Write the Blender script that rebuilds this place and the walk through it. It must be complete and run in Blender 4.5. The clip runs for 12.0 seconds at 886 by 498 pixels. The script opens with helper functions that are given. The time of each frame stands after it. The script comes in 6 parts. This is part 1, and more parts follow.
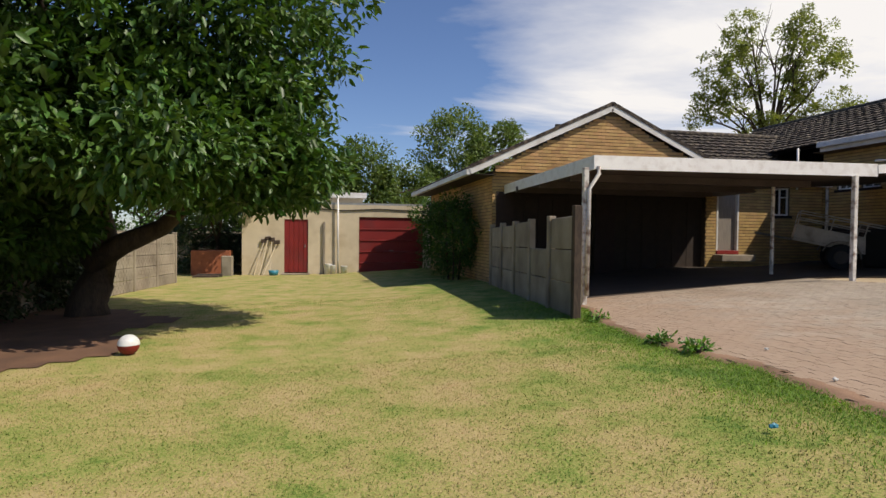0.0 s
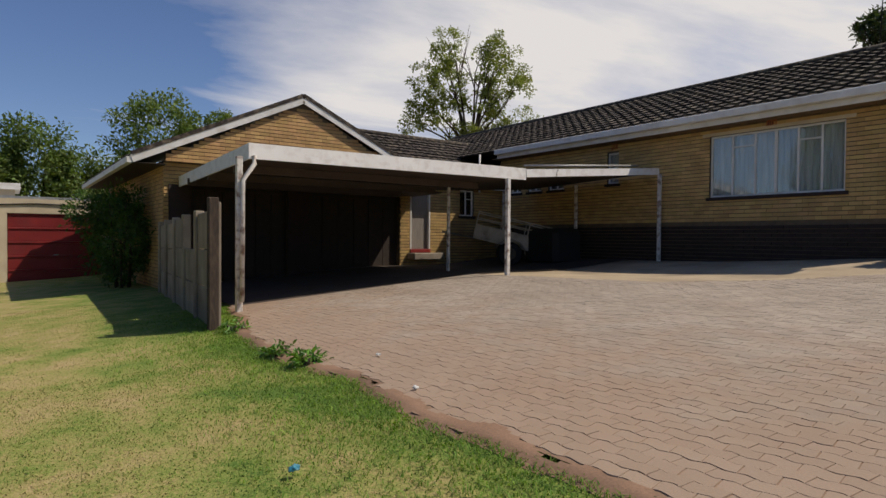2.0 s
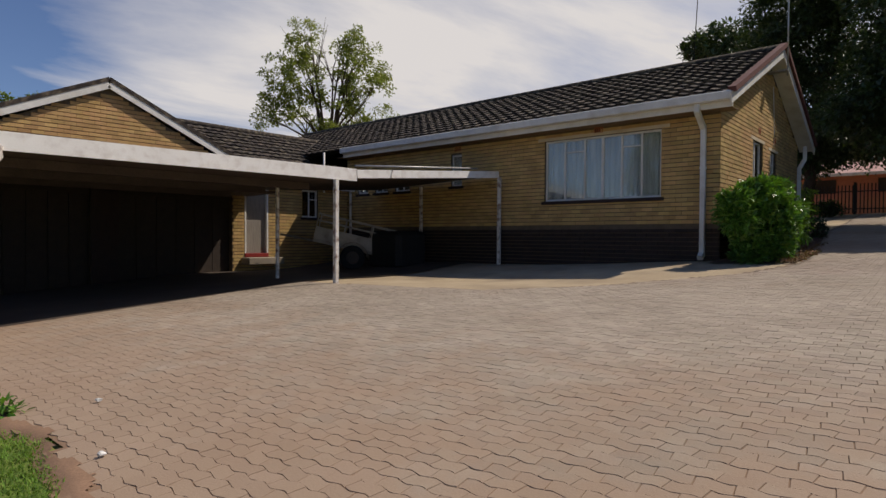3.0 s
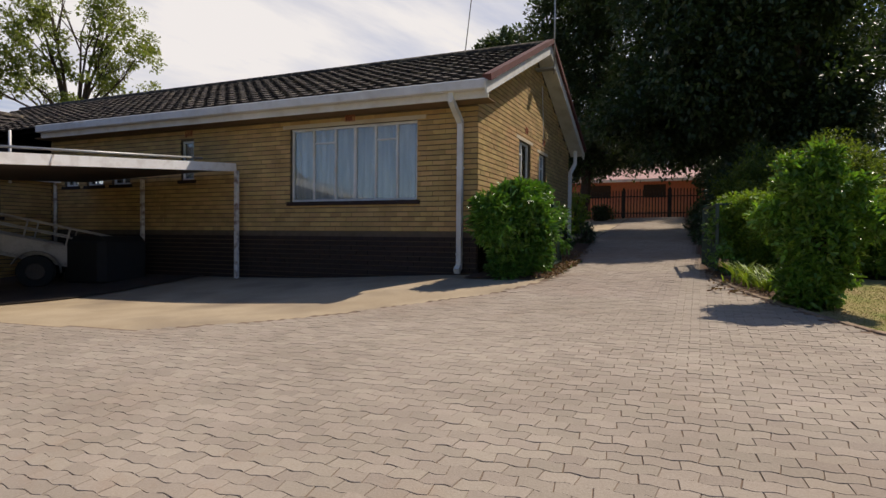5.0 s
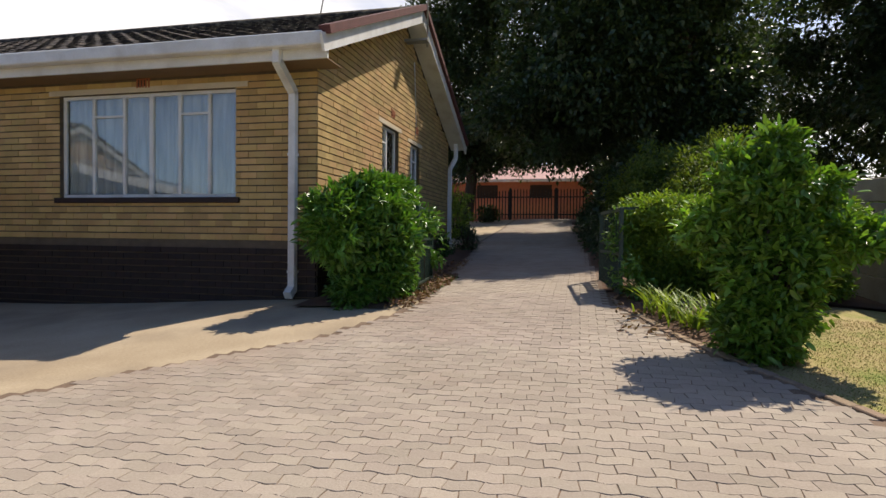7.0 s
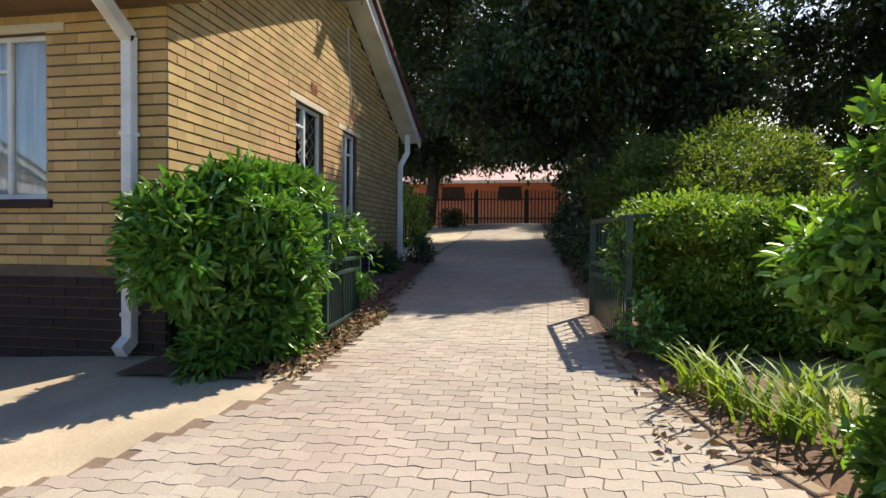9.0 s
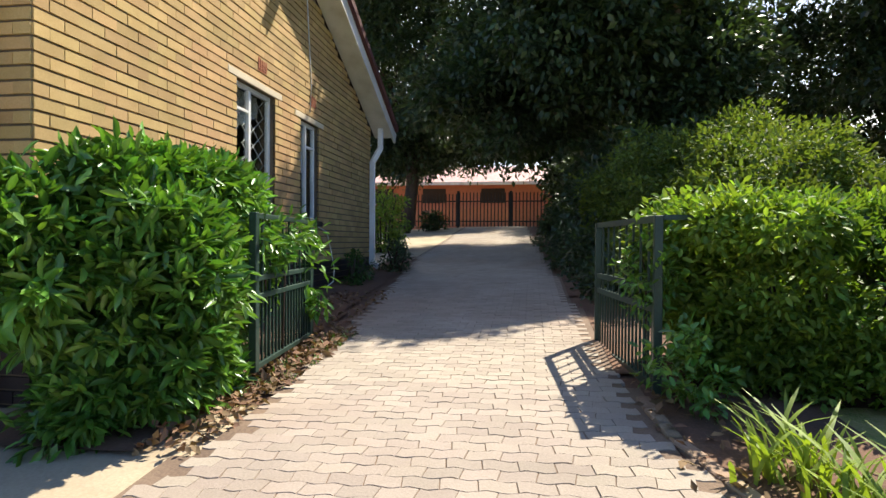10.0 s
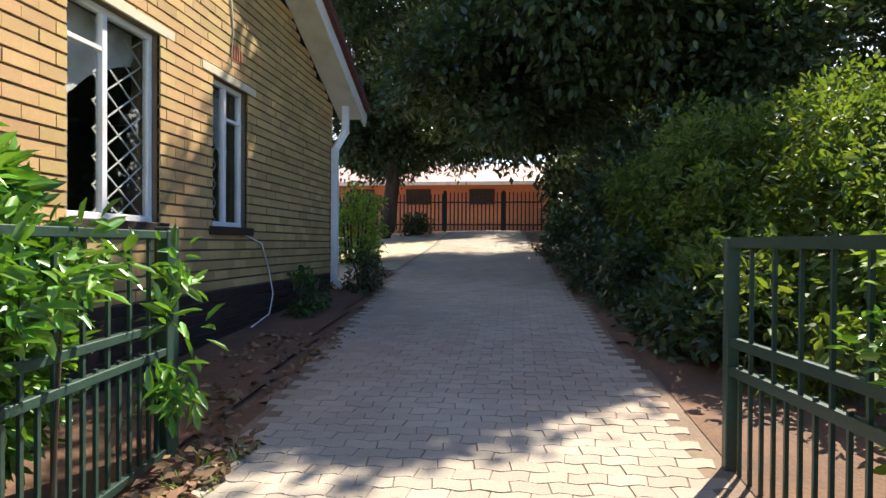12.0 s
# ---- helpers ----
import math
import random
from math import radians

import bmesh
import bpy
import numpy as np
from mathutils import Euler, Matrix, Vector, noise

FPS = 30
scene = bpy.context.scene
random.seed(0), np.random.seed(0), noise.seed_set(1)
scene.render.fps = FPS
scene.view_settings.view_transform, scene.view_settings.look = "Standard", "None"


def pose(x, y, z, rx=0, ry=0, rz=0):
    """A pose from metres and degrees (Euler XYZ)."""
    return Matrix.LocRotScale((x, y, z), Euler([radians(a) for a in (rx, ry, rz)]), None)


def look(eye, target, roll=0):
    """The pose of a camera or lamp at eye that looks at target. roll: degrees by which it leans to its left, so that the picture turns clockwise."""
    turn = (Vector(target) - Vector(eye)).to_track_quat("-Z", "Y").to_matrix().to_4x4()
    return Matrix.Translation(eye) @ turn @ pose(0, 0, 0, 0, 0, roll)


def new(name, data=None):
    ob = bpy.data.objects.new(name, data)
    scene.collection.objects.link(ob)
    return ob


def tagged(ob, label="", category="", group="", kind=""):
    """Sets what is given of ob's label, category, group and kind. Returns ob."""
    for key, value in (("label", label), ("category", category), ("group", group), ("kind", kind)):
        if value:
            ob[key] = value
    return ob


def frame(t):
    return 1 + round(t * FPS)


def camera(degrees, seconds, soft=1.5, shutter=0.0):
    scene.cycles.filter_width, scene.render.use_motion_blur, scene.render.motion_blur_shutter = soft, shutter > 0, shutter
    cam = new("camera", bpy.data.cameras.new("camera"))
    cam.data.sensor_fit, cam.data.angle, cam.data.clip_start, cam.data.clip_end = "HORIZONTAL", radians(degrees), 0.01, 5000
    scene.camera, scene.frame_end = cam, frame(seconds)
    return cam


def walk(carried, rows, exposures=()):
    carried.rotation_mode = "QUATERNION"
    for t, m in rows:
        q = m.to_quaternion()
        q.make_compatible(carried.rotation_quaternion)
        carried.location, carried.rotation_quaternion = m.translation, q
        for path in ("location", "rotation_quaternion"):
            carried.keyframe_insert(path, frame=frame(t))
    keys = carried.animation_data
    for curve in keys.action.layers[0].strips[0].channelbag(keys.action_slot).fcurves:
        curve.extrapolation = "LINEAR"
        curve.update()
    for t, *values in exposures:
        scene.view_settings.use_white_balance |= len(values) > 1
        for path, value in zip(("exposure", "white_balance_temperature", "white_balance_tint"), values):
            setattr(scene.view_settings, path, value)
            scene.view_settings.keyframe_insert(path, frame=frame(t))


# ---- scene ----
cam = camera(74.33, 12.0)
EXPOSURES = [(0.0, -0.12, 7050, 12), (1.5, -0.36, 7050, 13), (3.0, -0.55, 7100, 14), (5.0, -0.25, 7100, 14), (6.5, 0.05, 7100, 13), (7.5, 0.33, 7050, 12),
             (9.5, 0.95, 6900, 8), (10.5, 1.2, 6900, 8), (12.0, 1.38, 6900, 8)]
ROWS = [
    (0.0, 0.000, 0.000, 1.476, -11.86, -1.41, -0.65),
    (0.5, 0.267, 0.079, 1.458, -18.50, -1.19, -0.61),
    (1.0, 0.619, 0.198, 1.450, -25.58, -1.07, -0.55),
    (1.5, 1.031, 0.286, 1.430, -31.78, -1.08, -0.48),
    (2.0, 1.559, 0.382, 1.440, -36.74, -1.06, -0.42),
    (2.5, 2.116, 0.387, 1.489, -42.40, -1.13, -0.35),
    (3.0, 2.654, 0.333, 1.561, -49.01, -1.10, -0.31),
    (5.0, 5.379, 0.279, 1.784, -66.35, -1.26, -0.49),
    (5.5, 5.999, 0.328, 1.849, -70.81, -1.35, -0.53),
    (6.0, 6.623, 0.400, 1.886, -73.30, -1.39, -0.56),
    (6.5, 7.240, 0.441, 1.926, -75.78, -1.37, -0.61),
    (7.0, 7.877, 0.509, 1.953, -76.84, -1.31, -0.64),
    (7.5, 8.514, 0.537, 1.972, -77.90, -1.28, -0.67),
    (9.5, 10.921, 0.705, 2.143, -80.51, -0.91, -0.35),
    (10.0, 11.521, 0.765, 2.150, -81.46, -0.74, -0.37),
    (10.5, 12.130, 0.852, 2.171, -81.94, -0.64, -0.40),
    (11.0, 12.731, 0.927, 2.192, -82.30, -0.62, -0.44),
    (11.5, 13.330, 1.019, 2.231, -82.56, -0.57, -0.42),
    (12.0, 13.928, 1.106, 2.279, -82.90, -0.53, -0.35),
]
walk(cam, [(t, pose(x, y, z, 90 + pitch, roll, yaw)) for t, x, y, z, yaw, pitch, roll in ROWS], EXPOSURES)

# ---- world and sun ----
SUN = Vector((0.64, -0.43, 1.0)).normalized()
world = bpy.data.worlds.new("sky")
scene.world = world
world.use_nodes = True
wn, wl = world.node_tree.nodes, world.node_tree.links
wn.clear()
sky = wn.new("ShaderNodeTexSky")
sky.sky_type = "NISHITA"
sky.sun_disc = False
sky.sun_elevation = math.asin(SUN.z)
sky.sun_rotation = math.atan2(SUN.x, SUN.y)
sky.air_density, sky.dust_density, sky.ozone_density = 1.0, 0.3, 4.0
coords = wn.new("ShaderNodeTexCoord")
sep = wn.new("ShaderNodeSeparateXYZ")
wl.new(coords.outputs["Generated"], sep.inputs[0])
zmax = wn.new("ShaderNodeMath")
zmax.operation = "MAXIMUM"
zmax.inputs[1].default_value = 0.06
wl.new(sep.outputs["Z"], zmax.inputs[0])
flat = wn.new("ShaderNodeCombineXYZ")
for axis in ("X", "Y"):
    dv = wn.new("ShaderNodeMath")
    dv.operation = "DIVIDE"
    wl.new(sep.outputs[axis], dv.inputs[0])
    wl.new(zmax.outputs[0], dv.inputs[1])
    wl.new(dv.outputs[0], flat.inputs[axis])
cloud_map = wn.new("ShaderNodeMapping")
cloud_map.inputs["Location"].default_value = (0.2, 0.55, 0.0)
cloud_map.inputs["Rotation"].default_value = (0, 0, 0.5)
cloud_map.inputs["Scale"].default_value = (0.55, 1.0, 1.0)
wl.new(flat.outputs[0], cloud_map.inputs[0])
cl = wn.new("ShaderNodeTexNoise")
cl.inputs["Scale"].default_value = 0.42
cl.inputs["Detail"].default_value = 9
cl.inputs["Roughness"].default_value = 0.58
cl.inputs["Distortion"].default_value = 0.35
wl.new(cloud_map.outputs[0], cl.inputs["Vector"])
# more cloud towards the east (+x) than towards the west
side = wn.new("ShaderNodeMapRange")
side.interpolation_type = "SMOOTHSTEP"
side.inputs["From Min"].default_value, side.inputs["From Max"].default_value = -0.05, 0.55
side.inputs["To Min"].default_value, side.inputs["To Max"].default_value = -0.14, 0.19
wl.new(sep.outputs["X"], side.inputs["Value"])
amount = wn.new("ShaderNodeMath")
amount.operation = "ADD"
wl.new(cl.outputs["Fac"], amount.inputs[0])
wl.new(side.outputs[0], amount.inputs[1])
ramp = wn.new("ShaderNodeValToRGB")
ramp.color_ramp.elements[0].position = 0.50
ramp.color_ramp.elements[0].color = (0, 0, 0, 1)
ramp.color_ramp.elements[1].position = 0.75
ramp.color_ramp.elements[1].color = (1, 1, 1, 1)
wl.new(amount.outputs[0], ramp.inputs[0])
mix = wn.new("ShaderNodeMixRGB")
mix.inputs[2].default_value = (13.2, 13.5, 14.0, 1)
wl.new(ramp.outputs[0], mix.inputs[0])
deep = wn.new("ShaderNodeMixRGB")
deep.blend_type = "MULTIPLY"
deep.inputs[0].default_value = 1.0
deep.inputs[2].default_value = (1.25, 1.39, 1.72, 1)
wl.new(sky.outputs[0], deep.inputs[1])
wl.new(deep.outputs[0], mix.inputs[1])
bg = wn.new("ShaderNodeBackground")
bg.inputs["Strength"].default_value = 0.074
wl.new(mix.outputs[0], bg.inputs["Color"])
wout = wn.new("ShaderNodeOutputWorld")
wl.new(bg.outputs[0], wout.inputs["Surface"])

sun_data = bpy.data.lights.new("sun", "SUN")
sun_data.energy = 5.0
sun_data.angle = radians(0.53)
sun_data.color = (1.0, 0.95, 0.86)
sun = new("sun", sun_data)
sun.matrix_world = look((30, -15, 45), Vector((30, -15, 45)) - SUN)


# ---- materials ----
def rgb(c):
    return (*c, 1) if len(c) == 3 else c


def material(name, base, dark=None, scale=6.0, fine=80.0, rough=0.8, bump=0.15, metal=0.0, spec=0.4,
             island=0.0, obj_random=0.0, dirt=None, dirt_scale=1.2, dirt_amount=0.5, transl=0.0, stretch=(1, 1, 1)):
    """Two-scale procedural surface: broad stains, fine grain, bump, and a spread from piece to piece."""
    m = bpy.data.materials.new(name)
    m.use_nodes = True
    n, l = m.node_tree.nodes, m.node_tree.links
    n.clear()
    out = n.new("ShaderNodeOutputMaterial")
    b = n.new("ShaderNodeBsdfPrincipled")
    geo = n.new("ShaderNodeNewGeometry")
    mp = n.new("ShaderNodeMapping")
    mp.inputs["Scale"].default_value = stretch
    l.new(geo.outputs["Position"], mp.inputs[0])
    broad = n.new("ShaderNodeTexNoise")
    broad.inputs["Scale"].default_value = scale
    broad.inputs["Detail"].default_value = 5
    grain = n.new("ShaderNodeTexNoise")
    grain.inputs["Scale"].default_value = fine
    grain.inputs["Detail"].default_value = 4
    l.new(mp.outputs[0], broad.inputs["Vector"])
    l.new(mp.outputs[0], grain.inputs["Vector"])
    both = n.new("ShaderNodeMath")
    both.operation = "MULTIPLY_ADD"
    both.inputs[1].default_value = 0.45
    l.new(grain.outputs["Fac"], both.inputs[0])
    half = n.new("ShaderNodeMath")
    half.operation = "MULTIPLY"
    half.inputs[1].default_value = 0.55
    l.new(broad.outputs["Fac"], half.inputs[0])
    l.new(half.outputs[0], both.inputs[2])
    r = n.new("ShaderNodeValToRGB")
    dark = dark or tuple(c * 0.6 for c in base)
    r.color_ramp.elements[0].position, r.color_ramp.elements[1].position = 0.34, 0.64
    r.color_ramp.elements[0].color, r.color_ramp.elements[1].color = rgb(dark), rgb(base)
    l.new(both.outputs[0], r.inputs[0])
    col = r.outputs[0]
    if dirt:
        dn = n.new("ShaderNodeTexNoise")
        dn.inputs["Scale"].default_value = dirt_scale
        dn.inputs["Detail"].default_value = 6
        l.new(geo.outputs["Position"], dn.inputs["Vector"])
        dr = n.new("ShaderNodeValToRGB")
        dr.color_ramp.elements[0].position, dr.color_ramp.elements[1].position = 0.48, 0.68
        l.new(dn.outputs["Fac"], dr.inputs[0])
        dm = n.new("ShaderNodeMath")
        dm.operation = "MULTIPLY"
        dm.inputs[1].default_value = dirt_amount
        l.new(dr.outputs[0], dm.inputs[0])
        mx = n.new("ShaderNodeMixRGB")
        mx.inputs[2].default_value = rgb(dirt)
        l.new(dm.outputs[0], mx.inputs[0])
        l.new(col, mx.inputs[1])
        col = mx.outputs[0]
    for amount_, source in ((island, geo.outputs["Random Per Island"]), (obj_random, None)):
        if amount_:
            if source is None:
                source = n.new("ShaderNodeObjectInfo").outputs["Random"]
            k = n.new("ShaderNodeMapRange")
            k.inputs["To Min"].default_value, k.inputs["To Max"].default_value = 1 - amount_, 1 + amount_
            l.new(source, k.inputs["Value"])
            hs = n.new("ShaderNodeHueSaturation")
            l.new(k.outputs[0], hs.inputs["Value"])
            h = n.new("ShaderNodeMapRange")
            h.inputs["To Min"].default_value, h.inputs["To Max"].default_value = 0.5 - amount_ * 0.05, 0.5 + amount_ * 0.05
            sc = n.new("ShaderNodeMath")
            sc.operation = "FRACT"
            ml = n.new("ShaderNodeMath")
            ml.operation = "MULTIPLY"
            ml.inputs[1].default_value = 17.3
            l.new(source, ml.inputs[0])
            l.new(ml.outputs[0], sc.inputs[0])
            l.new(sc.outputs[0], h.inputs["Value"])
            l.new(h.outputs[0], hs.inputs["Hue"])
            l.new(col, hs.inputs["Color"])
            col = hs.outputs[0]
    l.new(col, b.inputs["Base Color"])
    b.inputs["Metallic"].default_value = metal
    b.inputs["Specular IOR Level"].default_value = spec
    rr = n.new("ShaderNodeMapRange")
    rr.inputs["To Min"].default_value, rr.inputs["To Max"].default_value = max(rough - 0.1, 0.03), min(rough + 0.1, 1)
    l.new(both.outputs[0], rr.inputs["Value"])
    l.new(rr.outputs[0], b.inputs["Roughness"])
    if bump:
        bp = n.new("ShaderNodeBump")
        bp.inputs["Strength"].default_value = bump
        bp.inputs["Distance"].default_value = 0.01
        l.new(both.outputs[0], bp.inputs["Height"])
        l.new(bp.outputs[0], b.inputs["Normal"])
    surface = b.outputs[0]
    if transl:
        tr = n.new("ShaderNodeBsdfTranslucent")
        tint = n.new("ShaderNodeMixRGB")
        tint.blend_type = "MULTIPLY"
        tint.inputs[0].default_value = 1.0
        tint.inputs[2].default_value = (1.3, 1.35, 0.5, 1)
        l.new(col, tint.inputs[1])
        l.new(tint.outputs[0], tr.inputs["Color"])
        ms = n.new("ShaderNodeMixShader")
        ms.inputs[0].default_value = transl
        l.new(surface, ms.inputs[1])
        l.new(tr.outputs[0], ms.inputs[2])
        surface = ms.outputs[0]
    l.new(surface, out.inputs["Surface"])
    return m


def leaf_material(name, base, dark, rough=0.55, transl=0.3, spec=0.35):
    return material(name, base, dark, scale=1.5, fine=12, rough=rough, bump=0, spec=spec, island=0.35, transl=transl)


M = {
    "old_paint": material("dirty_faded_white_paint", (0.34, 0.31, 0.27), (0.22, 0.19, 0.16), scale=3, fine=50, rough=0.7, dirt=(0.10, 0.07, 0.05), dirt_scale=4, dirt_amount=0.6),
    "trailer_paint": material("worn_white_trailer_paint", (0.55, 0.50, 0.44), (0.38, 0.33, 0.28), scale=3, fine=50, rough=0.6, dirt=(0.16, 0.11, 0.07), dirt_scale=4, dirt_amount=0.5),
    "fascia_white": material("chipped_white_fascia_paint", (0.88, 0.87, 0.84), (0.80, 0.78, 0.75), scale=2, fine=60, rough=0.5, bump=0.05, dirt=(0.30, 0.20, 0.13), dirt_scale=7, dirt_amount=0.22),
    "soffit": material("brown_soffit_board", (0.24, 0.155, 0.08), (0.17, 0.105, 0.055), scale=2, fine=40, rough=0.8),
    # near-black so that the carport's deep shade is in the colour
    "dark_floor": material("carport_shade_concrete", (0.10, 0.075, 0.058), (0.05, 0.037, 0.03), scale=1.2, fine=50, rough=0.9, bump=0.3),
    "margin": material("red_sand", (0.33, 0.20, 0.125), (0.21, 0.125, 0.08), scale=2, fine=70, rough=0.98, bump=0.5),
    # dark tone puts the shade under the carport into its roof sheet and rafters
    "dark_sheet": material("dark_brown_sheet", (0.10, 0.075, 0.06), (0.05, 0.035, 0.028), scale=2, fine=40, rough=0.7),
    "brick": material("yellow_face_brick", (0.53, 0.345, 0.150), (0.40, 0.245, 0.092), scale=3, fine=120, rough=0.85, bump=0.4, island=0.16, obj_random=0.1),
    "mortar": material("grey_brown_mortar", (0.16, 0.12, 0.08), scale=8, fine=150, rough=0.95, bump=0.4),
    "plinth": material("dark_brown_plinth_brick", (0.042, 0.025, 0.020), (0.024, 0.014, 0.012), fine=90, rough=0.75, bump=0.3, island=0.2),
    "white": material("white_gloss_paint", (0.80, 0.79, 0.76), (0.66, 0.64, 0.60), scale=2, fine=60, rough=0.45, bump=0.05, dirt=(0.36, 0.30, 0.22), dirt_scale=3, dirt_amount=0.3),
    "rust_white": material("flaking_white_paint", (0.76, 0.74, 0.70), (0.6, 0.56, 0.5), scale=4, fine=70, rough=0.55, bump=0.2, dirt=(0.16, 0.07, 0.04), dirt_scale=9, dirt_amount=0.85),
    "tile": material("weathered_roof_tile", (0.045, 0.035, 0.029), (0.02, 0.016, 0.014), scale=4, fine=60, rough=0.9, bump=0.4, island=0.3, obj_random=0.25, dirt=(0.30, 0.25, 0.17), dirt_scale=8, dirt_amount=0.5),
    "verge": material("red_brown_verge", (0.14, 0.05, 0.045), fine=80, rough=0.8),
    "concrete": material("grey_precast_concrete", (0.36, 0.31, 0.24), (0.24, 0.20, 0.15), scale=2.5, fine=70, rough=0.92, bump=0.35, dirt=(0.14, 0.11, 0.08), dirt_amount=0.6, obj_random=0.12),
    "cream": material("cream_wall_paint", (0.66, 0.56, 0.40), (0.54, 0.45, 0.31), scale=1.3, fine=50, rough=0.85, bump=0.15, dirt=(0.34, 0.25, 0.15), dirt_scale=1.7, dirt_amount=0.35),
    "red": material("dull_red_paint", (0.26, 0.022, 0.020), (0.17, 0.016, 0.014), scale=2, fine=50, rough=0.5, bump=0.08, dirt=(0.10, 0.03, 0.03), dirt_amount=0.5),
    "soil": material("red_brown_soil", (0.17, 0.09, 0.052), (0.085, 0.047, 0.03), scale=3, fine=60, rough=0.98, bump=0.8),
    "apron": material("sandy_concrete", (0.48, 0.385, 0.26), (0.34, 0.26, 0.165), scale=1.4, fine=60, rough=0.95, bump=0.4, dirt=(0.22, 0.17, 0.12), dirt_scale=0.8, dirt_amount=0.7),
    "paver": material("grey_pink_paver", (0.365, 0.305, 0.245), (0.275, 0.225, 0.175), scale=0.9, fine=90, rough=0.93, bump=0.5, island=0.10, obj_random=0.10, dirt=(0.27, 0.19, 0.135), dirt_scale=0.5, dirt_amount=0.55),
    "edging": material("worn_sandy_edging", (0.36, 0.26, 0.17), (0.23, 0.155, 0.10), scale=5, fine=80, rough=0.95, bump=0.5, obj_random=0.2, dirt=(0.16, 0.11, 0.07), dirt_scale=3, dirt_amount=0.5),
    "joint": material("sandy_joint", (0.22, 0.15, 0.10), (0.12, 0.08, 0.055), scale=2, fine=70, rough=0.98, bump=0.6),
    "bark": material("dark_bark", (0.10, 0.07, 0.05), (0.035, 0.025, 0.02), scale=6, fine=40, rough=0.95, bump=0.9, stretch=(1, 1, 0.25)),
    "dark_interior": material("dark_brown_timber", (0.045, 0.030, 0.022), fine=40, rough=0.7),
    "green_steel": material("dark_green_steel_paint", (0.030, 0.062, 0.045), (0.018, 0.036, 0.028), fine=60, rough=0.4, bump=0.05, spec=0.5),
    "black_steel": material("black_steel_paint", (0.02, 0.02, 0.02), rough=0.45, bump=0.03),
    "steel": material("galvanised_sheet", (0.45, 0.45, 0.44), (0.3, 0.3, 0.3), rough=0.5, metal=0.6, bump=0.05),
    "terracotta": material("terracotta", (0.40, 0.13, 0.06), fine=60, rough=0.85),
    "curtain": material("white_net_curtain", (0.90, 0.86, 0.82), (0.48, 0.45, 0.43), scale=5, fine=120, rough=0.95, bump=0.1, stretch=(1, 4, 0.3)),
    "room": material("dim_room_plaster", (0.30, 0.26, 0.22), rough=0.9),
    "rubber": material("black_rubber", (0.02, 0.02, 0.02), rough=0.8),
    "brown_wood": material("dull_grey_door_paint", (0.30, 0.26, 0.22), rough=0.6, fine=30, stretch=(8, 8, 0.5)),
    "peach": material("peach_plaster", (0.50, 0.205, 0.14), (0.40, 0.155, 0.10), rough=0.9),
    "pink_roof": material("pink_roof_sheet", (0.62, 0.36, 0.31), rough=0.6),
    "dry_leaf": leaf_material("dry_brown_leaf", (0.28, 0.17, 0.09), (0.13, 0.08, 0.05), rough=0.9, transl=0.1),
    "leaf_dark": leaf_material("deep_green_leaf", (0.062, 0.100, 0.040), (0.030, 0.052, 0.022), rough=0.42, transl=0.25, spec=0.5),
    "leaf_tree": leaf_material("broad_green_leaf", (0.085, 0.175, 0.032), (0.03, 0.07, 0.016), rough=0.45, transl=0.22, spec=0.45),
    "leaf_pale": leaf_material("pale_olive_leaf", (0.25, 0.29, 0.10), (0.14, 0.17, 0.055), rough=0.6, transl=0.45),
    "leaf_shrub": leaf_material("yellow_green_shrub_leaf", (0.18, 0.23, 0.05), (0.06, 0.10, 0.022), rough=0.6, transl=0.36, spec=0.25),
    "leaf_mid": leaf_material("mid_green_leaf", (0.075, 0.15, 0.030), (0.035, 0.075, 0.018)),
    "leaf_bright": leaf_material("fresh_green_leaf", (0.155, 0.32, 0.05), (0.05, 0.13, 0.022), rough=0.36, transl=0.24, spec=0.55),
    "leaf_lime": leaf_material("lime_green_leaf", (0.25, 0.36, 0.055), (0.10, 0.18, 0.03), transl=0.34),
    "leaf_olive": leaf_material("olive_green_leaf", (0.16, 0.23, 0.065), (0.08, 0.12, 0.035)),
    "leaf_backlit": leaf_material("sunlit_shrub_leaf", (0.20, 0.36, 0.055), (0.075, 0.16, 0.028), rough=0.36, transl=0.32, spec=0.55),
    "grass_green": leaf_material("fresh_grass_blade", (0.20, 0.32, 0.06), (0.11, 0.20, 0.035), rough=0.6, transl=0.4, spec=0.2),
    "plastic_white": material("white_plastic", (0.75, 0.75, 0.73), rough=0.4),
    "blue": material("blue_plastic", (0.04, 0.25, 0.34), rough=0.4),
}


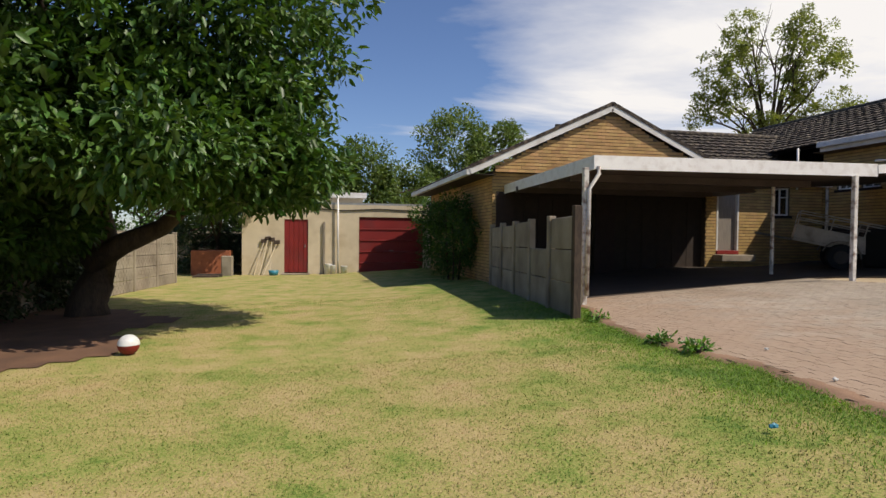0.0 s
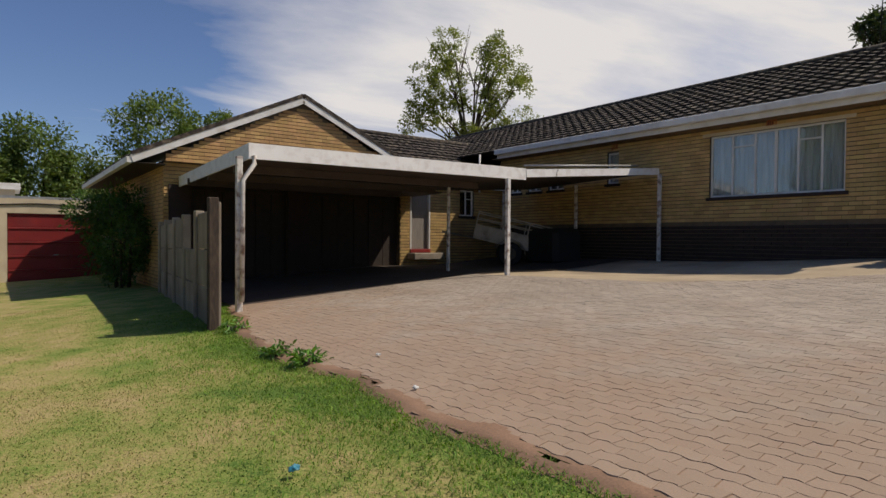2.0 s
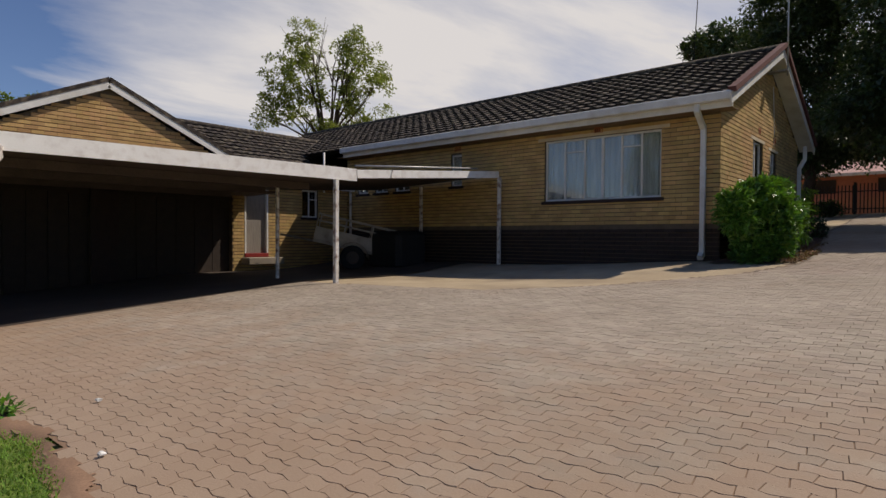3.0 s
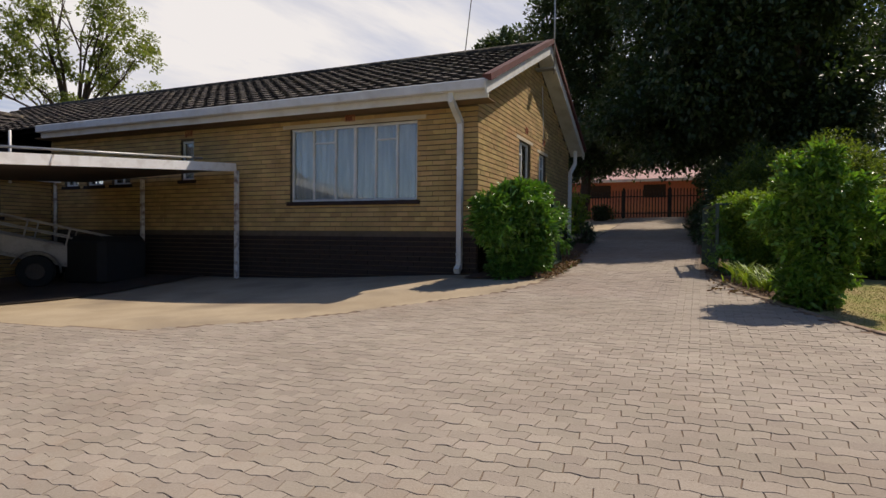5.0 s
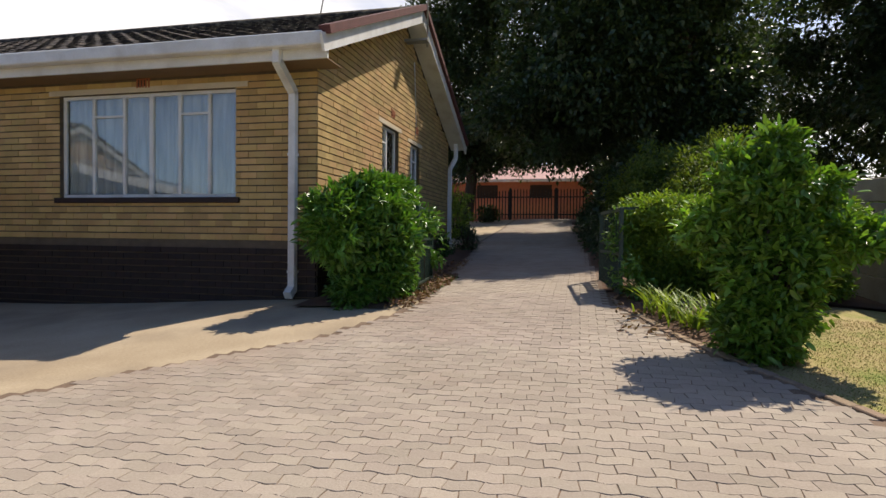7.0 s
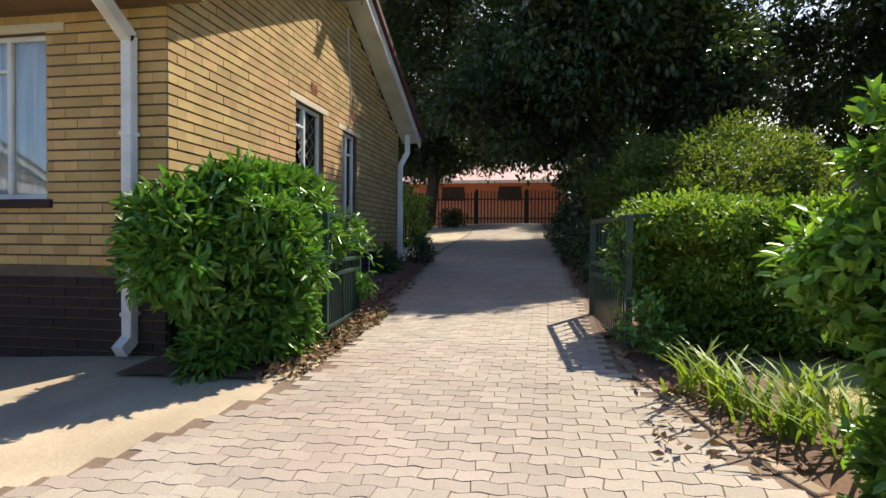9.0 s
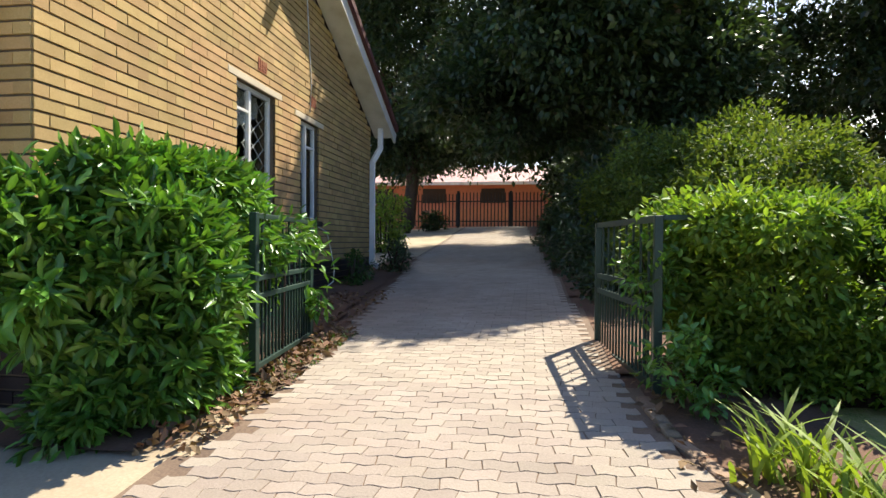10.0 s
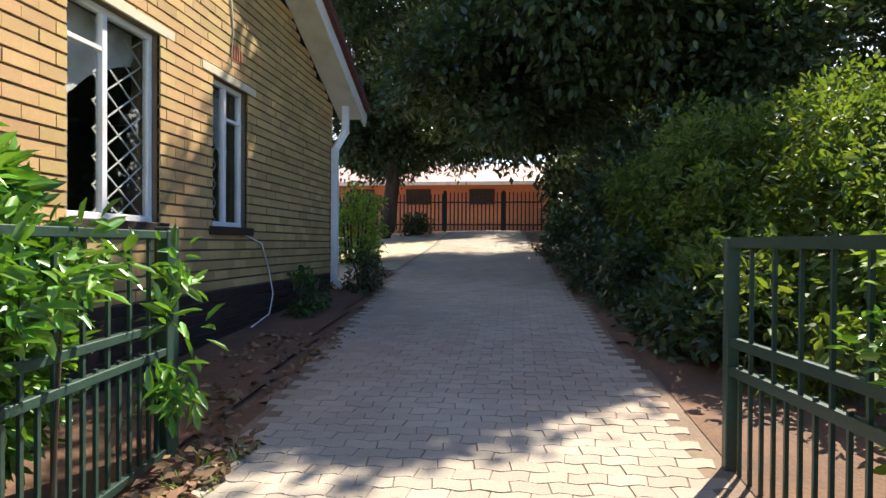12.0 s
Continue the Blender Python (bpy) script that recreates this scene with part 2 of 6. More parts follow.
def glass_material():
    m = bpy.data.materials.new("window_glass")
    m.use_nodes = True
    n, l = m.node_tree.nodes, m.node_tree.links
    n.clear()
    out = n.new("ShaderNodeOutputMaterial")
    t = n.new("ShaderNodeBsdfTransparent")
    t.inputs["Color"].default_value = (0.86, 0.9, 0.9, 1)
    g = n.new("ShaderNodeBsdfGlossy")
    g.inputs["Roughness"].default_value = 0.02
    lw = n.new("ShaderNodeLayerWeight")
    lw.inputs["Blend"].default_value = 0.5
    pw = n.new("ShaderNodeMath")
    pw.operation = "POWER"
    pw.inputs[1].default_value = 4.0
    l.new(lw.outputs["Facing"], pw.inputs[0])
    f = n.new("ShaderNodeMath")
    f.operation = "MULTIPLY_ADD"
    f.inputs[1].default_value, f.inputs[2].default_value = 0.8, 0.10
    l.new(pw.outputs[0], f.inputs[0])
    ms = n.new("ShaderNodeMixShader")
    l.new(f.outputs[0], ms.inputs[0])
    l.new(t.outputs[0], ms.inputs[1])
    l.new(g.outputs[0], ms.inputs[2])
    l.new(ms.outputs[0], out.inputs["Surface"])
    return m


M["glass"] = glass_material()


def sand_over(m, sand, near, far):
    """Red sand washed from the lawn over the first stones, thinning out in patches."""
    n, l = m.node_tree.nodes, m.node_tree.links
    b = next(q for q in n if q.type == "BSDF_PRINCIPLED")
    old_link = b.inputs["Base Color"].links[0].from_socket
    geo = n.new("ShaderNodeNewGeometry")
    sx = n.new("ShaderNodeSeparateXYZ")
    l.new(geo.outputs["Position"], sx.inputs[0])
    mr = n.new("ShaderNodeMapRange")
    mr.inputs["From Min"].default_value, mr.inputs["From Max"].default_value = near, far
    mr.inputs["To Min"].default_value, mr.inputs["To Max"].default_value = 0.42, -0.30
    l.new(sx.outputs["X"], mr.inputs["Value"])
    ns = n.new("ShaderNodeTexNoise")
    ns.inputs["Scale"].default_value = 2.2
    ns.inputs["Detail"].default_value = 8
    ns.inputs["Roughness"].default_value = 0.65
    l.new(geo.outputs["Position"], ns.inputs["Vector"])
    ad = n.new("ShaderNodeMath")
    ad.operation = "ADD"
    l.new(mr.outputs[0], ad.inputs[0])
    l.new(ns.outputs["Fac"], ad.inputs[1])
    rp = n.new("ShaderNodeMapRange")
    rp.inputs["From Min"].default_value, rp.inputs["From Max"].default_value = 0.42, 0.78
    rp.inputs["To Min"].default_value, rp.inputs["To Max"].default_value = 0.0, 0.62
    l.new(ad.outputs[0], rp.inputs["Value"])
    mx = n.new("ShaderNodeMixRGB")
    mx.inputs[2].default_value = rgb(sand)
    l.new(rp.outputs[0], mx.inputs[0])
    l.new(old_link, mx.inputs[1])
    l.new(mx.outputs[0], b.inputs["Base Color"])


sand_over(M["paver"], (0.34, 0.225, 0.148), 3.6, 8.5)
sand_over(M["joint"], (0.30, 0.185, 0.115), 3.6, 7.0)


def lawn_material():
    """Short grass: green, straw-coloured and bare patches."""
    m = bpy.data.materials.new("lawn_grass")
    m.use_nodes = True
    n, l = m.node_tree.nodes, m.node_tree.links
    n.clear()
    out = n.new("ShaderNodeOutputMaterial")
    b = n.new("ShaderNodeBsdfPrincipled")
    geo = n.new("ShaderNodeNewGeometry")
    patch = n.new("ShaderNodeTexNoise")
    patch.inputs["Scale"].default_value = 1.7
    patch.inputs["Detail"].default_value = 7
    patch.inputs["Roughness"].default_value = 0.68
    blade = n.new("ShaderNodeTexNoise")
    blade.inputs["Scale"].default_value = 60
    blade.inputs["Detail"].default_value = 5
    for q in (patch, blade):
        l.new(geo.outputs["Position"], q.inputs["Vector"])
    add = n.new("ShaderNodeMath")
    add.operation = "MULTIPLY_ADD"
    add.inputs[1].default_value = 0.55
    l.new(blade.outputs["Fac"], add.inputs[0])
    l.new(patch.outputs["Fac"], add.inputs[2])
    # greener towards the paving's edge, where it is watered
    sx = n.new("ShaderNodeSeparateXYZ")
    l.new(geo.outputs["Position"], sx.inputs[0])
    mr = n.new("ShaderNodeMapRange")
    mr.inputs["From Min"].default_value, mr.inputs["From Max"].default_value = 1.6, 3.4
    mr.inputs["To Min"].default_value, mr.inputs["To Max"].default_value = 0.0, 0.14
    l.new(sx.outputs["X"], mr.inputs["Value"])
    dry = n.new("ShaderNodeMapRange")
    dry.inputs["From Min"].default_value, dry.inputs["From Max"].default_value = 5.0, 8.0
    dry.inputs["To Min"].default_value, dry.inputs["To Max"].default_value = 0.0, -0.19
    l.new(sx.outputs["X"], dry.inputs["Value"])
    ad1 = n.new("ShaderNodeMath")
    ad1.operation = "ADD"
    l.new(mr.outputs[0], ad1.inputs[0])
    l.new(dry.outputs[0], ad1.inputs[1])
    ad2 = n.new("ShaderNodeMath")
    ad2.operation = "ADD"
    l.new(add.outputs[0], ad2.inputs[0])
    l.new(ad1.outputs[0], ad2.inputs[1])
    # no two blades alike
    each = n.new("ShaderNodeMapRange")
    each.inputs["To Min"].default_value, each.inputs["To Max"].default_value = -0.11, 0.11
    l.new(geo.outputs["Random Per Island"], each.inputs["Value"])
    ad3 = n.new("ShaderNodeMath")
    ad3.operation = "ADD"
    l.new(ad2.outputs[0], ad3.inputs[0])
    l.new(each.outputs[0], ad3.inputs[1])
    r = n.new("ShaderNodeValToRGB")
    e = r.color_ramp.elements
    e[0].position, e[0].color = 0.48, (0.36, 0.25, 0.12, 1)
    e[1].position, e[1].color = 1.0, (0.10, 0.18, 0.035, 1)
    for p, c in ((0.58, (0.43, 0.335, 0.165)), (0.70, (0.345, 0.295, 0.115)), (0.78, (0.29, 0.29, 0.09)), (0.88, (0.19, 0.245, 0.055))):
        q = e.new(p)
        q.color = rgb(c)
    l.new(ad3.outputs[0], r.inputs[0])
    l.new(r.outputs[0], b.inputs["Base Color"])
    b.inputs["Roughness"].default_value = 0.9
    b.inputs["Specular IOR Level"].default_value = 0.15
    bp = n.new("ShaderNodeBump")
    bp.inputs["Strength"].default_value = 0.6
    bp.inputs["Distance"].default_value = 0.02
    l.new(blade.outputs["Fac"], bp.inputs["Height"])
    l.new(bp.outputs[0], b.inputs["Normal"])
    l.new(b.outputs[0], out.inputs["Surface"])
    return m


M["lawn"] = lawn_material()


# ---- mesh helpers ----
def mesh_of(name, verts, faces, mat, smooth=False):
    me = bpy.data.meshes.new(name)
    me.from_pydata([tuple(v) for v in verts], [], [tuple(f) for f in faces])
    me.update()
    if mat is not None:
        me.materials.append(mat)
    if smooth:
        me.polygons.foreach_set("use_smooth", [True] * len(me.polygons))
    return me


def part(name, bm, mat, parent=None, label=""):
    """One bmesh as one mesh object, under a thing or under a part."""
    me = bpy.data.meshes.new(name)
    bmesh.ops.recalc_face_normals(bm, faces=bm.faces)
    bm.to_mesh(me)
    bm.free()
    me.materials.append(mat)
    ob = new(name, me)
    if parent is not None:
        ob.parent = parent
    if label:
        ob["label"] = label
    return ob


def raw(name, verts, faces, mat, parent=None, label="", smooth=False):
    ob = new(name, mesh_of(name, verts, faces, mat, smooth))
    if parent is not None:
        ob.parent = parent
    if label:
        ob["label"] = label
    return ob


def thing(name, label, category, group="", kind="", at=(0, 0, 0), rz=0.0):
    ob = new(name)
    ob.matrix_world = pose(*at, 0, 0, rz)
    return tagged(ob, label, category, group, kind)


def box_into(bm, lo, hi, bevel=0.0, m=None):
    res = bmesh.ops.create_cube(bm, size=1.0)
    vs = res["verts"]
    lo, hi = Vector(lo), Vector(hi)
    for v in vs:
        v.co = Vector([(lo[i] + hi[i]) / 2 + v.co[i] * (hi[i] - lo[i]) for i in range(3)])
        if m is not None:
            v.co = m @ v.co
    if bevel:
        edges = {e for v in vs for e in v.link_edges}
        bmesh.ops.bevel(bm, geom=list(edges), offset=bevel, segments=1, affect="EDGES")


def boxes(name, specs, mat, parent=None, bevel=0.0, label=""):
    bm = bmesh.new()
    for lo, hi in specs:
        box_into(bm, lo, hi, bevel)
    return part(name, bm, mat, parent, label)


def prism_between(bm, a, b, w, h, bevel=0.0):
    """A bar of width w and height h from a to b."""
    a, b = Vector(a), Vector(b)
    d = b - a
    m = Matrix.Translation((a + b) / 2) @ d.to_track_quat("X", "Z").to_matrix().to_4x4()
    box_into(bm, (-d.length / 2, -w / 2, -h / 2), (d.length / 2, w / 2, h / 2), bevel, m)


def bar(name, a, b, w, h, mat, parent=None, bevel=0.0, label=""):
    bm = bmesh.new()
    prism_between(bm, a, b, w, h, bevel)
    return part(name, bm, mat, parent, label)


def tube_into(bm, pts, radii, seg=8):
    """A tapered tube along points."""
    rings = []
    pts = [Vector(p) for p in pts]
    for i, p in enumerate(pts):
        d = (pts[min(i + 1, len(pts) - 1)] - pts[max(i - 1, 0)]).normalized()
        q = d.to_track_quat("Z", "X")
        rings.append([bm.verts.new(p + q @ Vector((math.cos(a) * radii[i], math.sin(a) * radii[i], 0)))
                      for a in (2 * math.pi * k / seg for k in range(seg))])
    for r0, r1 in zip(rings, rings[1:]):
        for k in range(seg):
            f = bm.faces.new((r0[k], r0[(k + 1) % seg], r1[(k + 1) % seg], r1[k]))
            f.smooth = True
    bm.faces.new(rings[0][::-1])
    bm.faces.new(rings[-1])


def tube(name, pts, radius, mat, parent=None, seg=8, label=""):
    bm = bmesh.new()
    tube_into(bm, pts, [radius] * len(pts), seg)
    return part(name, bm, mat, parent, label)


# ---- ground shape ----
HX = (-60, 0, 3.2, 9.6, 11.8, 13.7, 16.3, 22.5, 34, 80)
HZ = (-0.3, 0.2, 0.37, 0.84, 0.93, 1.12, 1.27, 1.68, 2.72, 3.3)


def smooth01(v):
    v = np.clip(v, 0, 1)
    return v * v * (3 - 2 * v)


def ground_z(x, y):
    x, y = np.asarray(x, float), np.asarray(y, float)
    z = sum(np.interp(x + d, HX, HZ) for d in (-0.8, -0.4, 0, 0.4, 0.8)) / 5
    z = z - 0.018 * (np.clip(y, -6, 26) - 2)
    z = z - 0.14 * smooth01((x - 9) / 4) * smooth01((y - 3) / 5)
    return z - 0.3 * smooth01((-y - 1.2) / 4) * smooth01((x - 6) / 4)


def gz(x, y):
    return float(ground_z(x, y))


def sheet(name, xs, ys, lift, mat, keep=None, parent=None):
    """A patch of ground on a grid, lying lift above the ground shape."""
    X, Y = np.meshgrid(xs, ys, indexing="ij")
    Z = ground_z(X, Y) + (lift(X, Y) if callable(lift) else lift)
    verts = np.stack([X, Y, Z], -1).reshape(-1, 3)
    ny = len(ys)
    faces = []
    for i in range(len(xs) - 1):
        for j in range(ny - 1):
            if keep is None or keep((xs[i] + xs[i + 1]) / 2, (ys[j] + ys[j + 1]) / 2):
                a = i * ny + j
                faces.append((a, a + ny, a + ny + 1, a + 1))
    used = sorted({v for f in faces for v in f})
    back = {v: k for k, v in enumerate(used)}
    return raw(name, verts[used], [[back[v] for v in f] for f in faces], mat, parent, smooth=True)


def left_edge(y):
    """Where the paving begins beside the lawn."""
    return 3.58 + 0.05 * math.sin(y * 1.3 + 2) + 0.04 * math.sin(y * 3.1 + 1) + 0.02 * math.sin(y * 7.7) + max(0, y - 6) * 0.2


def paved(x, y):
    """Whether the interlocking paving covers (x, y)."""
    left = left_edge(y)
    apron = np.interp(x, (3.5, 9.3, 9.6, 10.5, 11.7, 12.7, 13.7, 14.3, 16.2, 24, 36), (11.5, 11.5, 5.6, 4.5, 3.65, 2.8, 2.4, 2.3, 2.45, 3.2, 3.3))
    low = np.interp(x, (3.5, 7.0, 11.4, 13.2, 14.4, 16, 20, 36), (-4.6, -3.2, -1.1, -0.25, 0.1, 0.2, 0.3, 1.0))
    return x > left and low < y < apron and x < 34.5


def apron_area(x, y):
    a = np.interp(x, (3.5, 9.3, 9.6, 10.5, 11.7, 12.7, 13.7, 14.3, 14.7), (11.5, 11.5, 5.6, 4.5, 3.65, 2.8, 2.4, 2.3, 2.3))
    return x < 14.65 and y >= a - 0.1 and x > 4.3 + max(0, 9 - y) * 0.3 and y < 14.8


# ---- ground ----
far_steps = [-1500, -400, -150, -80, -50, -32]
xs = np.array(far_steps + list(np.arange(-24, 46, 0.5)) + [50, 60, 80, 150, 400, 1500])
ys = np.array(far_steps + list(np.arange(-24, 40, 0.5)) + [45, 60, 80, 150, 400, 1500])
ground = tagged(sheet("ground", xs, ys, 0.0, M["lawn"]), "short lawn of green and straw-coloured grass", "lawn", kind="structure")
fine = np.arange(3.0, 35.0, 0.1)
pavement = tagged(sheet("pavement", fine, np.arange(-5, 12, 0.1), 0.0252, M["joint"], paved),
                  "driveway of grey-pink interlocking zigzag concrete pavers with sandy joints", "paving", kind="structure")
apron = tagged(sheet("floor", np.arange(4.2, 14.8, 0.1), np.arange(2.2, 15, 0.1), 0.010, M["apron"], apron_area),
               "stained sandy concrete apron before the house and under the carport", "floor", kind="structure")


# dark sheet over the floor paints in the carport's shade; its front edge hides in shadow
tagged(sheet("floor_carport", np.arange(4.45, 14.6, 0.15), np.arange(9.65, 14.8, 0.15), 0.036, M["dark_floor"]), "dark floor sheet standing in for deep shade under the carport", "floor", kind="structure")
edge_of = np.vectorize(left_edge)
tagged(sheet("soil_margin", np.arange(2.9, 5.2, 0.025), np.arange(-4.5, 9.4, 0.025),
             lambda X, Y: 0.004 + 0.030 * smooth01((X - edge_of(Y) + 0.09) / 0.11), M["margin"],
             lambda x, y: -0.09 < x - left_edge(y) < 0.06 + 0.04 * math.sin(y * 2.7) + 0.03 * math.sin(y * 7.1 + 1) + 0.02 * math.sin(y * 19)),
       "strip of bare red sand between lawn and paving", "soil", kind="structure")


# ---- walls ----
BL, BH = 0.234, 0.088


def brick_run(along, length, z0, z1, origin, normal, skip, gaps, lift=0.012):
    """Boxes for the bricks of one wall face: list of (centre, half length). skip(u, z): no brick there."""
    out = []
    rows_ = int((z1 - z0) / BH)
    for r in range(rows_):
        z = z0 + (r + 0.5) * BH
        off = (r % 2) * BL / 2
        n = int(length / BL) + 2
        for c in range(-1, n):
            u0, u1 = c * BL + off + 0.0022, (c + 1) * BL + off - 0.0022
            u0, u1 = max(u0, 0.0), min(u1, length)
            pieces = [(u0, u1)]
            for ga, gb, gz0, gz1 in gaps:
                if gz0 - 0.04 < z < gz1 + 0.04:
                    cut = []
                    for a, b in pieces:
                        if b <= ga or a >= gb:
                            cut.append((a, b))
                        else:
                            if a < ga:
                                cut.append((a, ga))
                            if b > gb:
                                cut.append((gb, b))
                    pieces = cut
            for a, b in pieces:
                if b - a > 0.03 and not skip((a + b) / 2, z):
                    out.append(((a + b) / 2, z, b - a))
    return out


def brick_mesh(name, along, normal, runs, origin, mat, parent, lift=0.012, depth=0.03, row_tilt=0.004):
    """All bricks of a face joined: each a block with its lower edge set back, as rustic face bricks lie."""
    verts, faces = [], []
    A, N, O = Vector(along), Vector(normal), Vector(origin)
    for u, z, w in runs:
        h = BH - 0.017
        j = random.uniform(-0.003, 0.003)
        base = len(verts)
        for du, dz, dn in ((-w / 2, -h / 2, lift + j), (w / 2, -h / 2, lift + j), (w / 2, h / 2, lift + j), (-w / 2, h / 2, lift + j),
                           (-w / 2, -h / 2, lift - depth), (w / 2, -h / 2, lift - depth), (w / 2, h / 2, lift - depth), (-w / 2, h / 2, lift - depth)):
            p = O + A * (u + du) + N * dn
            verts.append((p.x, p.y, z + dz))
        b = base
        faces += [(b, b + 1, b + 2, b + 3), (b, b + 4, b + 5, b + 1), (b + 1, b + 5, b + 6, b + 2), (b + 2, b + 6, b + 7, b + 3), (b + 3, b + 7, b + 4, b)]
    ob = raw(name, verts, faces, mat, parent)
    ob["kind"] = "stuff"
    return ob


def wall_blocks(name, axis, at, thick, u0, u1, z0, z1, holes, mat, label, parent=None):
    """A wall along an axis with openings cut through it: blocks butted round the holes."""
    specs = []
    cuts = sorted({u0, u1, *[h[0] for h in holes], *[h[1] for h in holes]})
    for a, b in zip(cuts, cuts[1:]):
        zs = [z0]
        for h in holes:
            if h[0] <= a + 1e-6 and h[1] >= b - 1e-6:
                zs += [h[2], h[3]]
        zs.append(z1)
        for lo, hi in zip(zs[::2], zs[1::2]):
            if hi - lo > 0.001:
                if axis == "y":
                    specs.append(((at, a, lo), (at + thick, b, hi)))
                else:
                    specs.append(((a, at, lo), (b, at + thick, hi)))
    ob = boxes(name, specs, mat, parent)
    return tagged(ob, label, "wall", kind="structure")


FX, SY = 14.6, 3.7                     # front and side faces of the house
PL, SOFFIT, EAVE = 1.86, 4.02, 4.26    # plinth top, soffit, gutter top
RX, RZ = 18.25, 6.02                   # ridge
HE = 21.95                             # back face of the house
NY = 14.7                              # face of the garage wing
SLOPE = (RZ - 4.22) / (RX - 14.15)
front_holes = [(4.82, 7.56, 2.42, 3.82), (10.06, 10.44, 2.93, 3.76), (11.97, 12.58, 2.89, 3.19), (12.87, 13.44, 2.89, 3.19), (13.72, 14.22, 2.89, 3.19)]
side_holes = [(17.02, 17.92, 2.42, 3.79), (18.66, 19.32, 2.42, 3.72)]
house_front = wall_blocks("wall_west", "y", FX, 0.22, SY, NY, 0.3, SOFFIT, front_holes, M["mortar"], "yellow face-brick house wall above a dark brown plinth")
house_side = wall_blocks("wall_south", "x", SY, 0.22, FX + 0.22, HE, 0.6, SOFFIT, side_holes, M["mortar"], "sunlit yellow face-brick gable wall above a dark plinth")
# gable triangle of the side wall
gv = [(FX, SY, SOFFIT), (HE, SY, SOFFIT), (RX, SY, RZ - 0.12), (FX, SY + 0.22, SOFFIT), (HE, SY + 0.22, SOFFIT), (RX, SY + 0.22, RZ - 0.12)]
raw("gable", gv, [(0, 1, 2), (5, 4, 3), (0, 3, 4, 1), (1, 4, 5, 2), (2, 5, 3, 0)], M["mortar"], house_side)
back = tagged(boxes("wall_east", [((HE - 0.22, SY + 0.22, 0.8), (HE, 22.0, SOFFIT))], M["mortar"]), "plain brick back wall of the house", "wall", kind="structure")

front_gaps = [(a - SY, b - SY, c, d) for a, b, c, d in front_holes]
runs = brick_run((0, 1, 0), NY - SY, PL, SOFFIT, None, None, lambda u, z: False, front_gaps)
brick_mesh("bricks", (0, 1, 0), (-1, 0, 0), runs, (FX, SY, 0), M["brick"], house_front)
runs = brick_run((0, 1, 0), NY - SY, PL - 15 * BH, PL, None, None, lambda u, z: False, [])
brick_mesh("plinth_bricks", (0, 1, 0), (-1, 0, 0), runs, (FX, SY, 0), M["plinth"], house_front, lift=0.02)
side_gaps = [(a - FX, b - FX, c, d) for a, b, c, d in side_holes]


def outside_gable(u, z):
    return z > SOFFIT - 0.1 and z > RZ - 0.2 - abs(FX + u - RX) * SLOPE


runs = brick_run((1, 0, 0), HE - FX, PL, RZ, None, None, outside_gable, side_gaps)
near = [r for r in runs if 1.6 < r[0] < 4.6 and 2.3 < r[1] < 4.0 and r[2] > BL - 0.012]
near = near[:280]
near_set = set(near)
brick_mesh("bricks", (1, 0, 0), (0, -1, 0), [r for r in runs if r not in near_set], (FX, SY, 0), M["brick"], house_side)
runs = brick_run((1, 0, 0), HE - FX, PL - 13 * BH, PL, None, None, lambda u, z: False, [])
brick_mesh("plinth_bricks", (1, 0, 0), (0, -1, 0), runs, (FX, SY, 0), M["plinth"], house_side, lift=0.02)


def single_bricks():
    """The bricks beside the first gable window, one object each."""
    w, h = BL - 0.0044, BH - 0.017
    me = mesh_of("brick", [(-w / 2, -0.012, -h / 2), (w / 2, -0.012, -h / 2), (w / 2, -0.012, h / 2), (-w / 2, -0.012, h / 2),
                           (-w / 2, 0.018, -h / 2), (w / 2, 0.018, -h / 2), (w / 2, 0.018, h / 2), (-w / 2, 0.018, h / 2)],
                 [(0, 1, 2, 3), (0, 4, 5, 1), (1, 5, 6, 2), (2, 6, 7, 3), (3, 7, 4, 0)], M["brick"])
    for u, z, wd in near:
        ob = new("brick", me)
        ob.location = (FX + u, SY + random.uniform(-0.003, 0.003), z)
        ob.parent = house_side


# ---- garage wing ----
GX0, GX1 = 4.39, 10.85
AX, AZ, BX0, BZ = 7.58, 4.93, 3.72, 3.12      # apex and foot of the gable
wing_holes = [(4.95, 7.32, 0.2, 2.62), (7.85, 10.68, 0.2, 2.62), (11.03, 11.75, 1.07, 2.86), (12.88, 13.45, 2.14, 2.95)]
wing = wall_blocks("wall_north", "x", NY, 0.22, GX0, FX, 0.0, 3.15, wing_holes, M["mortar"], "yellow face-brick garage wall with a gable over two wide openings")
gs = (AZ - BZ) / (AX - BX0)
GY = NY - 0.24                         # the gable stands close behind its verge
gv = [(GX0, GY, 3.15), (2 * AX - GX0, GY, 3.15), (2 * AX - GX0, GY, 3.2), (AX, GY, AZ - 0.1), (GX0, GY, 3.2)]
gv += [(x, y + 0.22, z) for x, y, z in gv]
raw("gable", gv, [(0, 1, 2, 3, 4), (9, 8, 7, 6, 5), (0, 5, 6, 1), (1, 6, 7, 2), (2, 7, 8, 3), (3, 8, 9, 4), (4, 9, 5, 0)], M["mortar"], wing)
wing_gaps = [(a - GX0, b - GX0, c, d) for a, b, c, d in wing_holes]
runs = brick_run((1, 0, 0), FX - GX0, 0.2, AZ, None, None,
                 lambda u, z: z > 3.05 and z > AZ - 0.18 - abs(GX0 + u - AX) * gs, wing_gaps)
